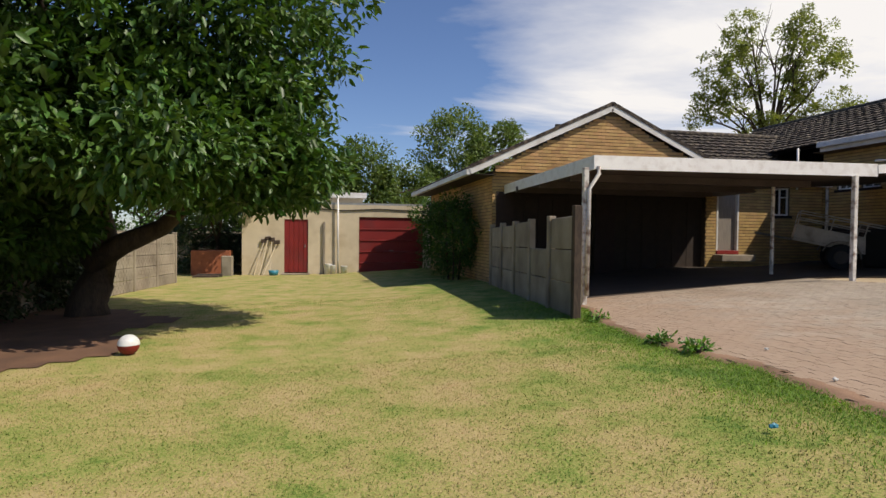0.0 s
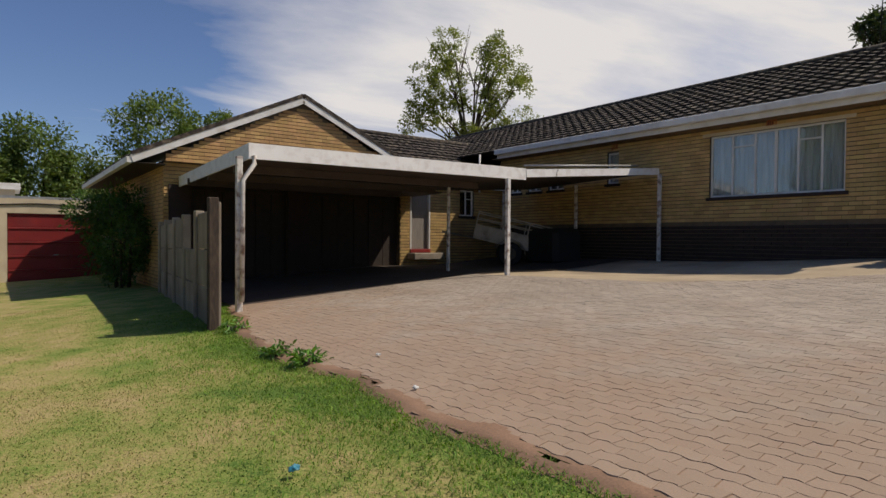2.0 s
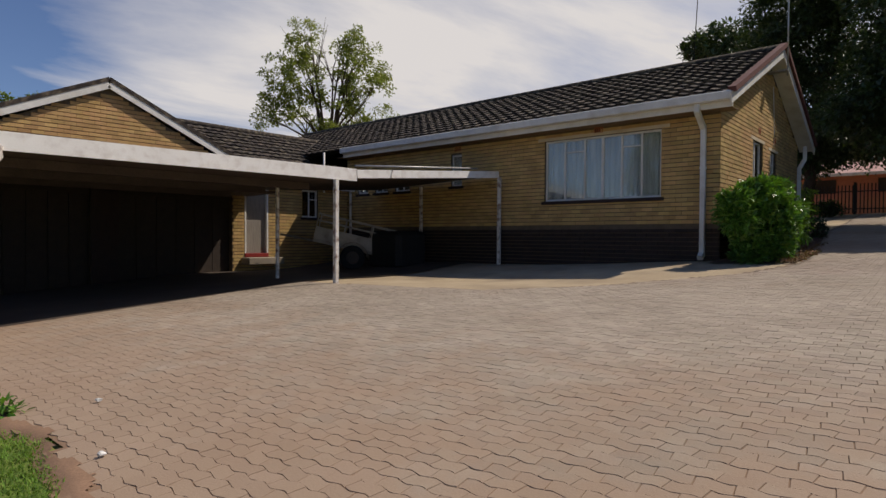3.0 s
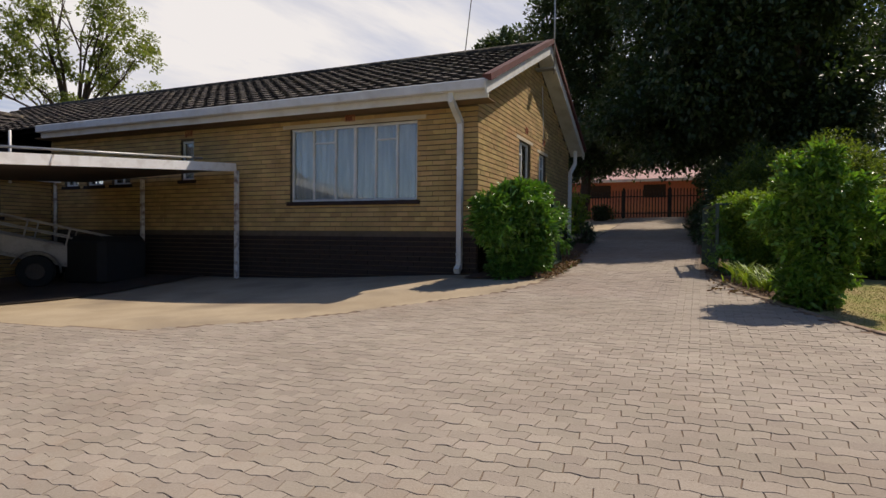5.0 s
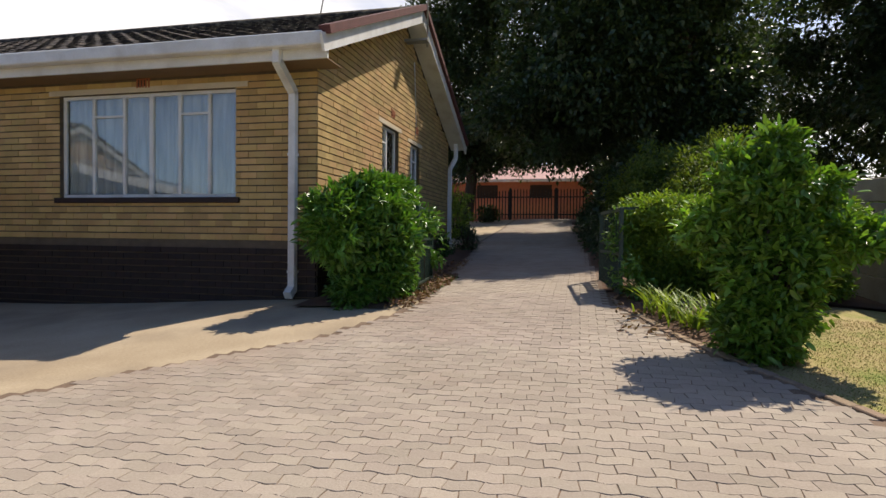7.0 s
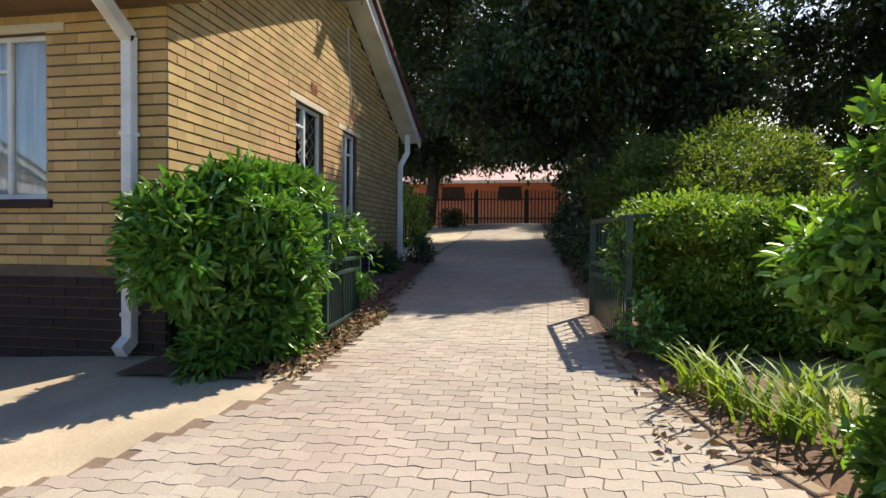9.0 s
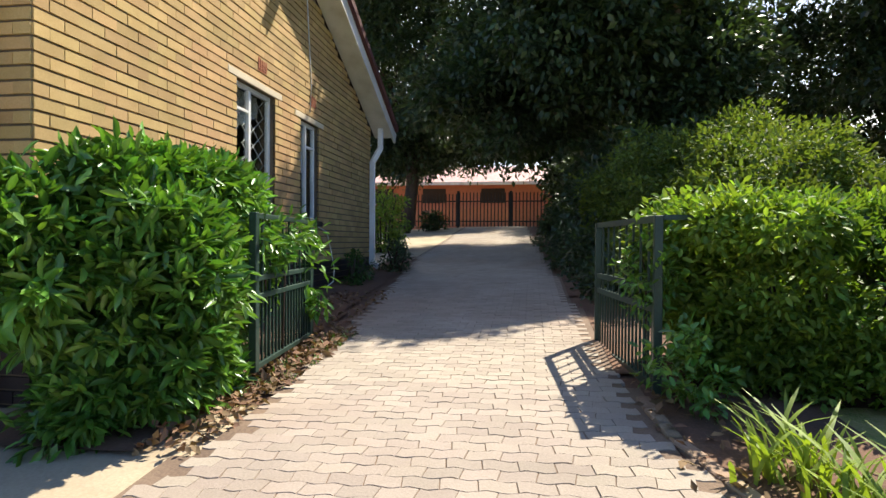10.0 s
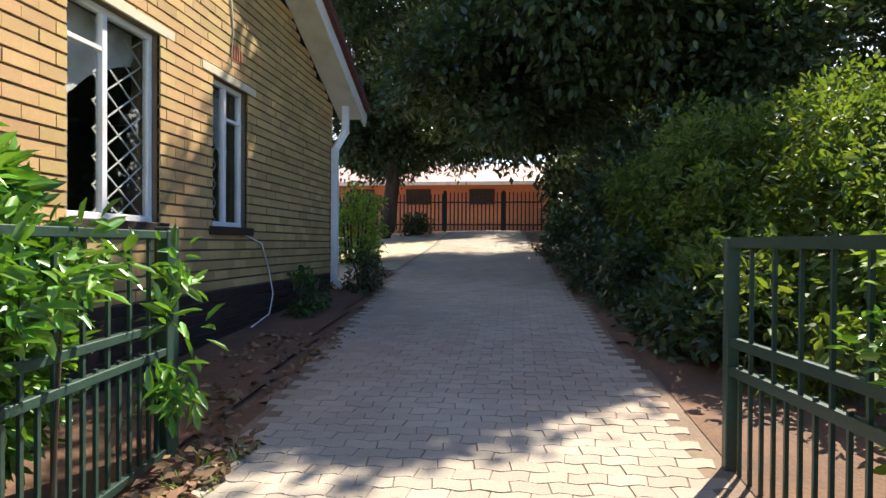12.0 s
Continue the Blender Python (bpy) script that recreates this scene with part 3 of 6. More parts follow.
brick_mesh("bricks", (1, 0, 0), (0, -1, 0), [r for r in runs if r[1] < 3.1], (GX0, NY, 0), M["brick"], wing)
brick_mesh("gable_bricks", (1, 0, 0), (0, -1, 0), [r for r in runs if r[1] >= 3.1], (GX0, GY, 0), M["brick"], wing)
wing_side = wall_blocks("wall_wing_west", "y", GX0, 0.22, NY + 0.22, 23.2, -0.4, 3.15, [], M["mortar"], "shaded brick side wall of the garage")
runs = brick_run((0, 1, 0), 23.2 - NY, -0.1, 3.15, None, None, lambda u, z: False, [])
brick_mesh("bricks", (0, 1, 0), (-1, 0, 0), runs, (GX0, NY, 0), M["brick"], wing_side)
tagged(boxes("wall_wing_back", [((GX0, 23.2, -0.4), (HE, 23.4, 3.15))], M["mortar"]), "plain back wall of the garage wing", "wall", kind="structure")
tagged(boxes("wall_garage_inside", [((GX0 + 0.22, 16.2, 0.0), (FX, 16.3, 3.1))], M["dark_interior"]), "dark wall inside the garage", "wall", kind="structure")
tagged(boxes("ceiling", [((GX0 + 0.22, NY + 0.22, 3.0), (HE - 0.22, 23.2, 3.06)), ((FX + 0.22, SY + 0.22, 3.95), (HE - 0.22, NY + 0.22, 4.0))], M["room"]),
       "plain ceiling boards inside the house", "ceiling", kind="structure")


# ---- roofs ----
def tile_unit():
    """One concrete roof tile, 0.30 wide and 0.36 long, with a roll; x across, y up the slope."""
    verts, faces = [], []
    prof = [(-0.15, 0.0), (-0.10, 0.004), (-0.05, 0.018), (0.0, 0.026), (0.05, 0.018), (0.10, 0.004), (0.15, 0.0)]
    for y, lift in ((-0.19, 0.062), (0.19, 0.008)):
        for x, z in prof:
            verts.append((x, y, z + lift))
    for x, z in prof:
        verts.append((x, -0.19, z + 0.018))
    n = len(prof)
    for k in range(n - 1):
        faces.append((k, k + 1, n + k + 1, n + k))
        faces.append((2 * n + k, 2 * n + k + 1, k + 1, k))
    return np.array(verts), faces


TV, TF = tile_unit()


def tiled_slope(parent, origin, across, up, width, length, single=None, clip=None):
    """Courses of tiles on a slope. single(i, j): those that are objects of their own. clip(p): keep a tile there."""
    O, A, U = np.array(origin, float), np.array(across, float), np.array(up, float)
    A, U = A / np.linalg.norm(A), U / np.linalg.norm(U)
    N = np.cross(A, U)
    verts, faces = [], []
    me = None
    for j in range(int(length / 0.34)):
        for i in range(int(width / 0.30)):
            p = O + A * (0.15 + i * 0.30) + U * (0.19 + j * 0.34)
            if clip and not clip(p):
                continue
            if single and single(i, j):
                if me is None:
                    me = mesh_of("roof_tile", TV, TF, M["tile"])
                ob = new("roof_tile", me)
                m3 = Matrix([[A[k], U[k], N[k]] for k in range(3)])
                ob.matrix_world = Matrix.Translation(p) @ m3.to_4x4()
                ob.parent = parent
            else:
                b = len(verts)
                jit = random.uniform(-0.004, 0.004)
                verts += [tuple(p + A * v[0] + U * v[1] + N * (v[2] + jit)) for v in TV]
                faces += [tuple(b + k for k in f) for f in TF]
    if faces:
        ob = raw("roof_tiles", verts, faces, M["tile"], parent)
        ob["kind"] = "stuff"


house_roof = thing("roof", "weathered dark brown concrete-tile roof with white fascia and gutter", "roof", kind="structure")
Y0, Y1 = 3.35, 22.0
deck = [(14.15, Y0, 4.2), (14.15, Y1, 4.2), (RX, Y1, RZ), (RX, Y0, RZ), (2 * RX - 14.15, Y1, 4.2), (2 * RX - 14.15, Y0, 4.2)]
deck += [(x, y, z - 0.06) for x, y, z in deck]
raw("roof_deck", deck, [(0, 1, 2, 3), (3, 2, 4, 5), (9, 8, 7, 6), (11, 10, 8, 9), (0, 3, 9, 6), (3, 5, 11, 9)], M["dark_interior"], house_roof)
tiled_slope(house_roof, (14.12, Y1, 4.2), (0, -1, 0), (RX - 14.12, 0, RZ - 4.2), Y1 - Y0, math.hypot(RX - 14.12, RZ - 4.2) + 0.1)
tube("ridge_tiles", [(RX, Y0, RZ + 0.02), (RX, Y1, RZ + 0.02)], 0.11, M["tile"], house_roof, 10)
boxes("gutter", [((14.02, Y0 + 0.02, 4.10), (14.16, NY - 0.3, 4.26))], M["white"], house_roof, 0.015, "white painted metal gutter")
boxes("fascia", [((14.165, Y0 + 0.02, 3.99), (14.20, NY - 0.3, 4.19))], M["white"], house_roof, 0.0)
boxes("soffit", [((14.20, Y0 + 0.05, 4.0), (FX + 0.05, NY, 4.015))], M["soffit"], house_roof, 0.0)
bar("barge_board", (14.0, Y0 + 0.01, 4.11), (RX, Y0 + 0.01, RZ - 0.08), 0.035, 0.2, M["white"], house_roof, 0.0, "white painted barge board")
bar("barge_board", (2 * RX - 14.0, Y0 + 0.01, 4.11), (RX, Y0 + 0.01, RZ - 0.08), 0.035, 0.2, M["white"], house_roof)
bar("verge", (14.05, Y0 + 0.0, 4.27), (RX, Y0 + 0.0, RZ + 0.09), 0.14, 0.10, M["verge"], house_roof, 0.0, "red-brown mortared verge")
bar("verge", (2 * RX - 14.05, Y0 + 0.0, 4.27), (RX, Y0 + 0.0, RZ + 0.09), 0.14, 0.10, M["verge"], house_roof)
bar("verge_soffit", (14.2, 3.53, 4.10), (RX, 3.53, RZ - 0.13), 0.33, 0.02, M["white"], house_roof)
bar("verge_soffit", (2 * RX - 14.2, 3.53, 4.10), (RX, 3.53, RZ - 0.13), 0.33, 0.02, M["white"], house_roof)

wing_roof = thing("wing_roof", "dark tiled garage roof with a white-edged gable", "roof", kind="structure")
WY, WZ = 18.2, 5.05
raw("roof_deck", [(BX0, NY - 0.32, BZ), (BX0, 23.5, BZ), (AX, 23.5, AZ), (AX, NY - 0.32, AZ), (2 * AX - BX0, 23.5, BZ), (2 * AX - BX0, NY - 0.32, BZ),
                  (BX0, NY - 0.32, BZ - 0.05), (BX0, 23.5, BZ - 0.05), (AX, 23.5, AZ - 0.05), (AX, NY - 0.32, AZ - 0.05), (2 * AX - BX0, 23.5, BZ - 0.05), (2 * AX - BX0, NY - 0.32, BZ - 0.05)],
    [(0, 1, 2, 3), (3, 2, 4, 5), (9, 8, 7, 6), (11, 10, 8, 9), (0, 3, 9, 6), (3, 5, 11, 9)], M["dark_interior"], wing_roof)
tiled_slope(wing_roof, (BX0 - 0.05, 23.5, BZ), (0, -1, 0), (AX - BX0, 0, AZ - BZ), 23.5 - NY + 0.3, math.hypot(AX - BX0, AZ - BZ))
tiled_slope(wing_roof, (2 * AX - BX0 + 0.05, NY - 0.3, BZ), (0, 1, 0), (BX0 - AX, 0, AZ - BZ), 23.5 - NY + 0.3, math.hypot(AX - BX0, AZ - BZ))
tiled_slope(wing_roof, (8.6, NY - 0.35, 3.2), (1, 0, 0), (0, WY - NY + 0.35, WZ - 3.2), 9.0, math.hypot(WY - NY + 0.35, WZ - 3.2),
            clip=lambda p: p[2] > AZ - abs(p[0] - AX) * gs - 0.05 and p[2] > 4.2 + (p[0] - 14.12) * SLOPE - 0.1)
raw("roof_deck", [(8.2, NY - 0.3, 3.17), (15.0, NY - 0.3, 3.17), (18.0, WY, WZ - 0.02), (8.2, WY, WZ - 0.02), (8.2, NY - 0.3, 3.1), (15.0, NY - 0.3, 3.1), (18.0, WY, WZ - 0.1), (8.2, WY, WZ - 0.1)],
    [(0, 1, 2, 3), (7, 6, 5, 4), (0, 4, 5, 1), (3, 2, 6, 7)], M["dark_interior"], wing_roof)
tube("ridge_tiles", [(AX, NY - 0.3, AZ + 0.02), (AX, 23.5, AZ + 0.02)], 0.10, M["tile"], wing_roof)
tube("ridge_tiles", [(AX, WY, WZ + 0.02), (17.0, WY, WZ + 0.02)], 0.10, M["tile"], wing_roof)
for sx in (1, -1):
    bar("barge_board", (AX - sx * (AX - BX0 + 0.02), NY - 0.34, BZ - 0.03), (AX, NY - 0.34, AZ - 0.04), 0.03, 0.16, M["white"], wing_roof, 0.0, "white painted barge board")
    bar("verge", (AX - sx * (AX - BX0 + 0.02), NY - 0.32, BZ + 0.09), (AX, NY - 0.32, AZ + 0.08), 0.10, 0.09, M["tile"], wing_roof)
boxes("gutter", [((BX0 - 0.12, NY - 0.34, BZ - 0.12), (BX0 + 0.0, 23.5, BZ + 0.02))], M["white"], wing_roof, 0.01, "white painted metal gutter")
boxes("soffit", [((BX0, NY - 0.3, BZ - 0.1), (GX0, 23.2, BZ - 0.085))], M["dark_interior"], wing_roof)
boxes("fascia", [((10.9, NY - 0.34, 2.98), (FX, NY - 0.30, 3.16))], M["white"], wing_roof)


# ---- carport ----
carport = thing("carport", "flat-roofed carport with white fascia and flaking white steel posts", "carport")
CF = 8.9


def zroof(x):
    return float(np.interp(x, (4.4, 9.9, 14.4), (2.80, 2.84, 3.2)))


# roof sheet coloured dark to deepen the shade beneath it
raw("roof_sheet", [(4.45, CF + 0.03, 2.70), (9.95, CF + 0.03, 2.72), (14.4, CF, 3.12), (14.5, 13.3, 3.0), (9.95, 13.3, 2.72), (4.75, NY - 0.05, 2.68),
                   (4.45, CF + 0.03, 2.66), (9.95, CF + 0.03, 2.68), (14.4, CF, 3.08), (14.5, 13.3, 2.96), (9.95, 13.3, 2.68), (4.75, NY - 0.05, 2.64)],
    [(0, 1, 4, 5), (1, 2, 3, 4), (11, 10, 7, 6), (10, 9, 8, 7), (0, 6, 7, 1), (1, 7, 8, 2), (2, 8, 9, 3), (5, 11, 6, 0)], M["dark_sheet"], carport)
raw("roof_sheet", [(4.75, NY - 0.05, 2.68), (9.95, 13.3, 2.715), (11.15, 13.3, 2.715), (11.15, NY - 0.05, 2.69), (4.75, NY - 0.05, 2.64), (9.95, 13.3, 2.675), (11.15, 13.3, 2.675), (11.15, NY - 0.05, 2.65)], [(0, 1, 2, 3), (7, 6, 5, 4), (0, 4, 5, 1), (1, 5, 6, 2), (2, 6, 7, 3)], M["dark_sheet"], carport)
bar("fascia", (4.38, CF, 2.69), (9.95, CF - 0.05, 2.74), 0.03, 0.23, M["fascia_white"], carport, 0.0, "white fascia with chipped paint")
bar("fascia", (4.40, CF + 0.02, 2.69), (4.72, NY - 0.02, 2.68), 0.03, 0.23, M["fascia_white"], carport)
bar("fascia", (9.95, CF - 0.06, 2.76), (14.42, CF - 0.14, 3.12), 0.03, 0.16, M["fascia_white"], carport)
for x, y, top, w in ((4.25, 8.92, 2.6, 0.085), (9.42, 8.80, 2.62, 0.08), (14.40, 8.72, 3.05, 0.075), (9.6, 10.95, 2.6, 0.06), (14.35, 11.3, 2.95, 0.07)):
    bar("post", (x, y, gz(x, y) - 0.05), (x, y, top), w, w, M["rust_white"], carport, 0.006, "steel post with flaking white paint")
for y in (10.3, 11.9, 13.4):
    bar("rafter", (4.6, y, 2.58), (9.9, y, 2.6), 0.06, 0.14, M["dark_sheet"], carport)
tube("downpipe", [(4.45, 8.86, 2.62), (4.45, 8.84, 2.5), (4.28, 8.84, 2.25), (4.27, 8.84, 0.5)], 0.035, M["rust_white"], carport)

# ---- outbuilding ----
OY = 24.4
outb = wall_blocks("wall_outbuilding", "x", OY, 0.2, -3.05, 6.2, -0.6, 2.66, [(-1.42, -0.48, -0.16, 2.03), (1.57, 4.27, -0.2, 2.17)], M["cream"], "cream painted outbuilding wall")
tagged(boxes("wall_outbuilding_side", [((-3.05, OY + 0.2, -0.6), (-2.85, 29, 2.66)), ((6.0, OY + 0.2, -0.6), (6.2, 29, 2.66)), ((-2.85, 28.8, -0.6), (6.0, 29, 2.66))], M["cream"]), "cream painted outbuilding side walls", "wall", kind="structure")
tagged(boxes("roof_outbuilding", [((-3.2, OY + 0.0, 2.66), (6.3, 29.1, 2.74))], M["steel"]), "flat sheet-metal outbuilding roof", "roof", kind="structure")


# ---- windows and doors ----
def at_wall(axis, face, inward):
    """Maps (u along the wall, d outwards from its face, z) to the world."""
    if axis == "y":
        return lambda u, d, z: (face - d * inward, u, z)
    return lambda u, d, z: (u, face - d * inward, z)


def wbox(bm, f, u0, u1, d0, d1, z0, z1, bevel=0.0):
    a, b = f(u0, d0, z0), f(u1, d1, z1)
    box_into(bm, [min(p, q) for p, q in zip(a, b)], [max(p, q) for p, q in zip(a, b)], bevel)


def wpart(name, f, specs, mat, parent, bevel=0.0, label=""):
    bm = bmesh.new()
    for s in specs:
        wbox(bm, f, *s, bevel)
    return part(name, bm, mat, parent, label)


def window(index, axis, face, hole, columns, transoms, label, sill=True, lintel=True, curtain=True, lattice=None, swag=False):
    """A steel casement window: columns are the bars' places from 0 to 1, transoms are (from, to, height)."""
    u0, u1, z0, z1 = hole
    f = at_wall(axis, face, 1)
    w = thing("window_%d" % index, label, "window", kind="structure")
    W, H, t, d = u1 - u0, z1 - z0, 0.045, -0.075
    wpart("window_frame", f, [(u0, u1, d - 0.03, d + 0.02, z0, z0 + t), (u0, u1, d - 0.03, d + 0.02, z1 - t, z1), (u0, u0 + t, d - 0.03, d + 0.018, z0 + t, z1 - t), (u1 - t, u1, d - 0.03, d + 0.018, z0 + t, z1 - t)],
          M["white"], w, 0.004, "white painted steel frame")
    for c, thick in columns:
        u = u0 + c * W
        wpart("mullion", f, [(u - thick / 2, u + thick / 2, d - 0.02, d + 0.025, z0 + t, z1 - t)], M["white"], w, 0.004)
    for a, b, h in transoms:
        wpart("transom", f, [(u0 + a * W, u0 + b * W, d - 0.02, d + 0.022, z0 + h * H - 0.015, z0 + h * H + 0.015)], M["white"], w, 0.003)
    edges = [0.0] + [c for c, _ in columns] + [1.0]
    for a, b in zip(edges, edges[1:]):
        g = wpart("pane", f, [(u0 + a * W + 0.012, u0 + b * W - 0.012, d - 0.006, d - 0.002, z0 + t, z1 - t)], M["glass"], w)
        g.visible_shadow = False
    if sill:
        wpart("window_sill", f, [(u0 - 0.06, u1 + 0.06, -0.10, 0.05, z0 - 0.075, z0 - 0.002)], M["plinth"], w, 0.006, "dark brown brick sill")
    if lintel:
        wpart("lintel", f, [(u0 - 0.17, u1 + 0.17, -0.06, 0.016, z1 + 0.002, z1 + 0.075)], M["cream"], w, 0.004, "pale concrete lintel")
    if curtain:
        n = max(int(W / 0.025), 8)
        verts, faces = [], []
        for k in range(n + 1):
            u = u0 - 0.05 + (W + 0.1) * k / n
            dd = -0.17 + 0.022 * math.sin(u * 41) + 0.012 * math.sin(u * 97 + 1)
            gap = 0.10 * math.exp(-((k / n - 0.5) * 9) ** 2)
            verts += [f(u, dd - gap, z0 - 0.12), f(u, dd - gap, z1 + 0.1)]
        for k in range(n):
            faces.append((2 * k, 2 * k + 2, 2 * k + 3, 2 * k + 1))
        raw("curtain", verts, faces, M["curtain"], w, "gathered white net curtain", True)
    if swag:
        verts, faces = [], []
        n = 14
        for k in range(n + 1):
            a = k / n
            u = u0 - 0.03 + (W + 0.06) * a
            low = z1 - 0.28 - 0.62 * (1 - a) ** 1.6 if swag == 1 else z1 - 0.30 - 0.55 * a ** 1.7
            for j in range(5):
                verts.append(f(u, -0.22 - 0.02 * math.sin(j * 1.7 + k * 0.9), z1 + 0.05 + (low - z1) * j / 4))
        for k in range(n):
            for j in range(4):
                p = k * 5 + j
                faces.append((p, p + 1, p + 6, p + 5))
        raw("curtain", verts, faces, M["curtain"], w, "white curtain tied up to one side", True)
    if lattice:
        a, b = lattice
        bm = bmesh.new()
        ua, ub = u0 + a * W, u0 + b * W
        rows_ = 7
        for k in range(rows_):
            za, zb = z0 + t + (H - 2 * t) * k / rows_, z0 + t + (H - 2 * t) * (k + 1) / rows_
            um = (ua + ub) / 2
            for p, q in (((ua, za), (um, zb)), ((um, zb), (ub, za)), ((ua, zb), (um, za)), ((um, za), (ub, zb))):
                prism_between(bm, f(p[0], -0.14, p[1]), f(q[0], -0.14, q[1]), 0.008, 0.010)
        part("burglar_bars", bm, M["white"], w, "white diamond-pattern burglar bars")
    return w


window(1, "y", FX, front_holes[0], [(0.157, 0.042), (0.318, 0.042), (0.478, 0.06), (0.635, 0.042), (0.815, 0.042)], [(0.157, 0.318, 0.79), (0.635, 0.815, 0.79)],
       "wide white steel window with net curtains in the shaded brick wall")
window(2, "y", FX, front_holes[1], [], [(0, 1, 0.45)], "narrow white steel bathroom window", lintel=False)
for k in (2, 3, 4):
    window(k + 1, "y", FX, front_holes[k], [(0.5, 0.03)], [], "small white high-level window behind the carport", lintel=False, curtain=False)
window(6, "x", SY, side_holes[0], [(0.44, 0.05)], [(0, 0.44, 0.80)], "white steel casement window in the sunlit gable wall", curtain=False, lattice=(0.44, 1.0), swag=1)
window(7, "x", SY, side_holes[1], [(0.5, 0.045)], [(0.5, 1.0, 0.76)], "tall white steel window with burglar bars", curtain=False, lattice=(0.0, 0.5), swag=2)
window(8, "x", NY, wing_holes[3], [(0.5, 0.04)], [(0.5, 1.0, 0.66)], "small white steel window beside the back door", lintel=False, curtain=False)
room = boxes("room_walls", [((FX + 2.6, SY + 0.22, 1.6), (FX + 2.7, NY, 3.95)), ((FX + 0.22, SY + 3.0, 1.6), (FX + 2.6, SY + 3.9, 1.65)), ((FX + 2.7, 7.0, 1.6), (HE - 0.3, 7.1, 3.95)), ((FX + 0.25, 8.8, 1.6), (FX + 2.6, 8.9, 3.95))], M["room"])
tagged(room, "dim plastered inner walls of the house", "wall", kind="structure")

door = thing("door_1", "dull grey door ajar in a white frame with a red step", "door", kind="structure")
fn = at_wall("x", NY, 1)
a, b, c, d = wing_holes[2]
wpart("door_frame", fn, [(a, a + 0.05, -0.12, 0.02, c, d), (b - 0.05, b, -0.12, 0.02, c, d), (a + 0.05, b - 0.05, -0.12, 0.018, d - 0.05, d)], M["white"], door, 0.004, "white painted door frame")
wpart("door_leaf", fn, [(a + 0.052, b - 0.052, -0.11, -0.07, c + 0.05, d - 0.052)], M["brown_wood"], door, 0.003)
wpart("threshold", fn, [(a, b, -0.12, 0.05, c - 0.06, c + 0.045)], M["red"], door, 0.006, "red polished threshold")
step = boxes("step", [((a - 0.1, NY - 0.42, c - 0.25), (b + 0.25, NY - 0.02, c - 0.07))], M["concrete"], None, 0.01)
tagged(step, "low concrete step at the back door", "step", kind="structure")
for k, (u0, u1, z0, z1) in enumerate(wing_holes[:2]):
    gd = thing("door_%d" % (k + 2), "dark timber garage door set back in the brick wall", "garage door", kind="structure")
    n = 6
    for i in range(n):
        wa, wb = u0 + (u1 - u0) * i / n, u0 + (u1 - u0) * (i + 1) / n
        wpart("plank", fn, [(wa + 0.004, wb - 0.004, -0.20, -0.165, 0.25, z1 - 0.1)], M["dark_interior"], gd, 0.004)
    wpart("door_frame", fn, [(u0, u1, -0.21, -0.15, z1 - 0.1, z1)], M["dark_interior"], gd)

# thin dark covers in front of the brick pillars paint in the carport's shade
tagged(boxes("pillar_garage", [((7.30, NY - 0.03, 0.2), (7.87, NY - 0.014, 2.62)), ((GX0 + 0.1, NY - 0.03, 0.2), (4.97, NY - 0.014, 2.62))], M["plinth"]), "dark covers on the brick garage pillars, standing in for carport shade", "pillar", kind="structure")

# vents and lintel bricks
for axis, face, u, z in (("x", SY, 17.58, 4.06), ("x", SY, 19.08, 4.02), ("y", FX, 6.2, 3.93), ("y", FX, 10.2, 3.9)):
    f = at_wall(axis, face, 1)
    v = thing("air_vent", "terracotta air brick set in the brick wall", "vent", "air bricks of the house")
    for zz in (z - 0.065, z + 0.065):
        wpart("frame_edge", f, [(u - 0.1, u + 0.1, 0.0, 0.014, zz - 0.01, zz + 0.01)], M["terracotta"], v)
    wpart("backing", f, [(u - 0.098, u + 0.098, 0.0, 0.013, z - 0.055, z + 0.055)], M["dark_interior"], v)
    for k in range(5):
        uu = u - 0.09 + k * 0.045
        wpart("slat", f, [(uu - 0.012, uu + 0.012, 0.013, 0.02, z - 0.055, z + 0.055)], M["terracotta"], v)


# ---- downpipes, aerial, cables ----
def downpipe(x, y, top, eave_x, eave_y, label, shoe=(-0.12, 0)):
    p = thing("downpipe", label, "downpipe", at=(0, 0, 0))
    bm = bmesh.new()
    box_into(bm, (x - 0.045, y - 0.045, gz(x, y) + 0.12), (x + 0.045, y + 0.045, top), 0.006)
    part("pipe", bm, M["white"], p)
    bm = bmesh.new()
    prism_between(bm, (x, y, top - 0.02), (eave_x, eave_y, top + 0.25), 0.09, 0.09, 0.006)
    prism_between(bm, (eave_x, eave_y, top + 0.22), (eave_x, eave_y, 4.2), 0.09, 0.09, 0.006)
    part("offset_bend", bm, M["white"], p)
    bm = bmesh.new()
    prism_between(bm, (x, y, gz(x, y) + 0.16), (x + shoe[0], y + shoe[1], gz(x, y) + 0.08), 0.092, 0.09, 0.006)
    part("shoe", bm, M["white"], p)
    for z in (top - 0.8, gz(x, y) + 0.35):
        boxes("bracket", [((x - 0.052, y - 0.052, z), (x + 0.06, y + 0.052, z + 0.03))], M["white"], p)
    return p


downpipe(14.52, 3.98, 3.72, 14.12, 3.98, "square white downpipe with an offset bend on the brick corner")
downpipe(21.85, 3.62, 3.6, 21.95, 3.5, "square white downpipe at the back corner of the house", (0, -0.12))
tagged(tube("vent_pipe", [(13.6, 14.6, 2.9), (13.6, 14.6, 4.1)], 0.03, M["white"]), "thin white vent pipe at the roof valley", "pipe")
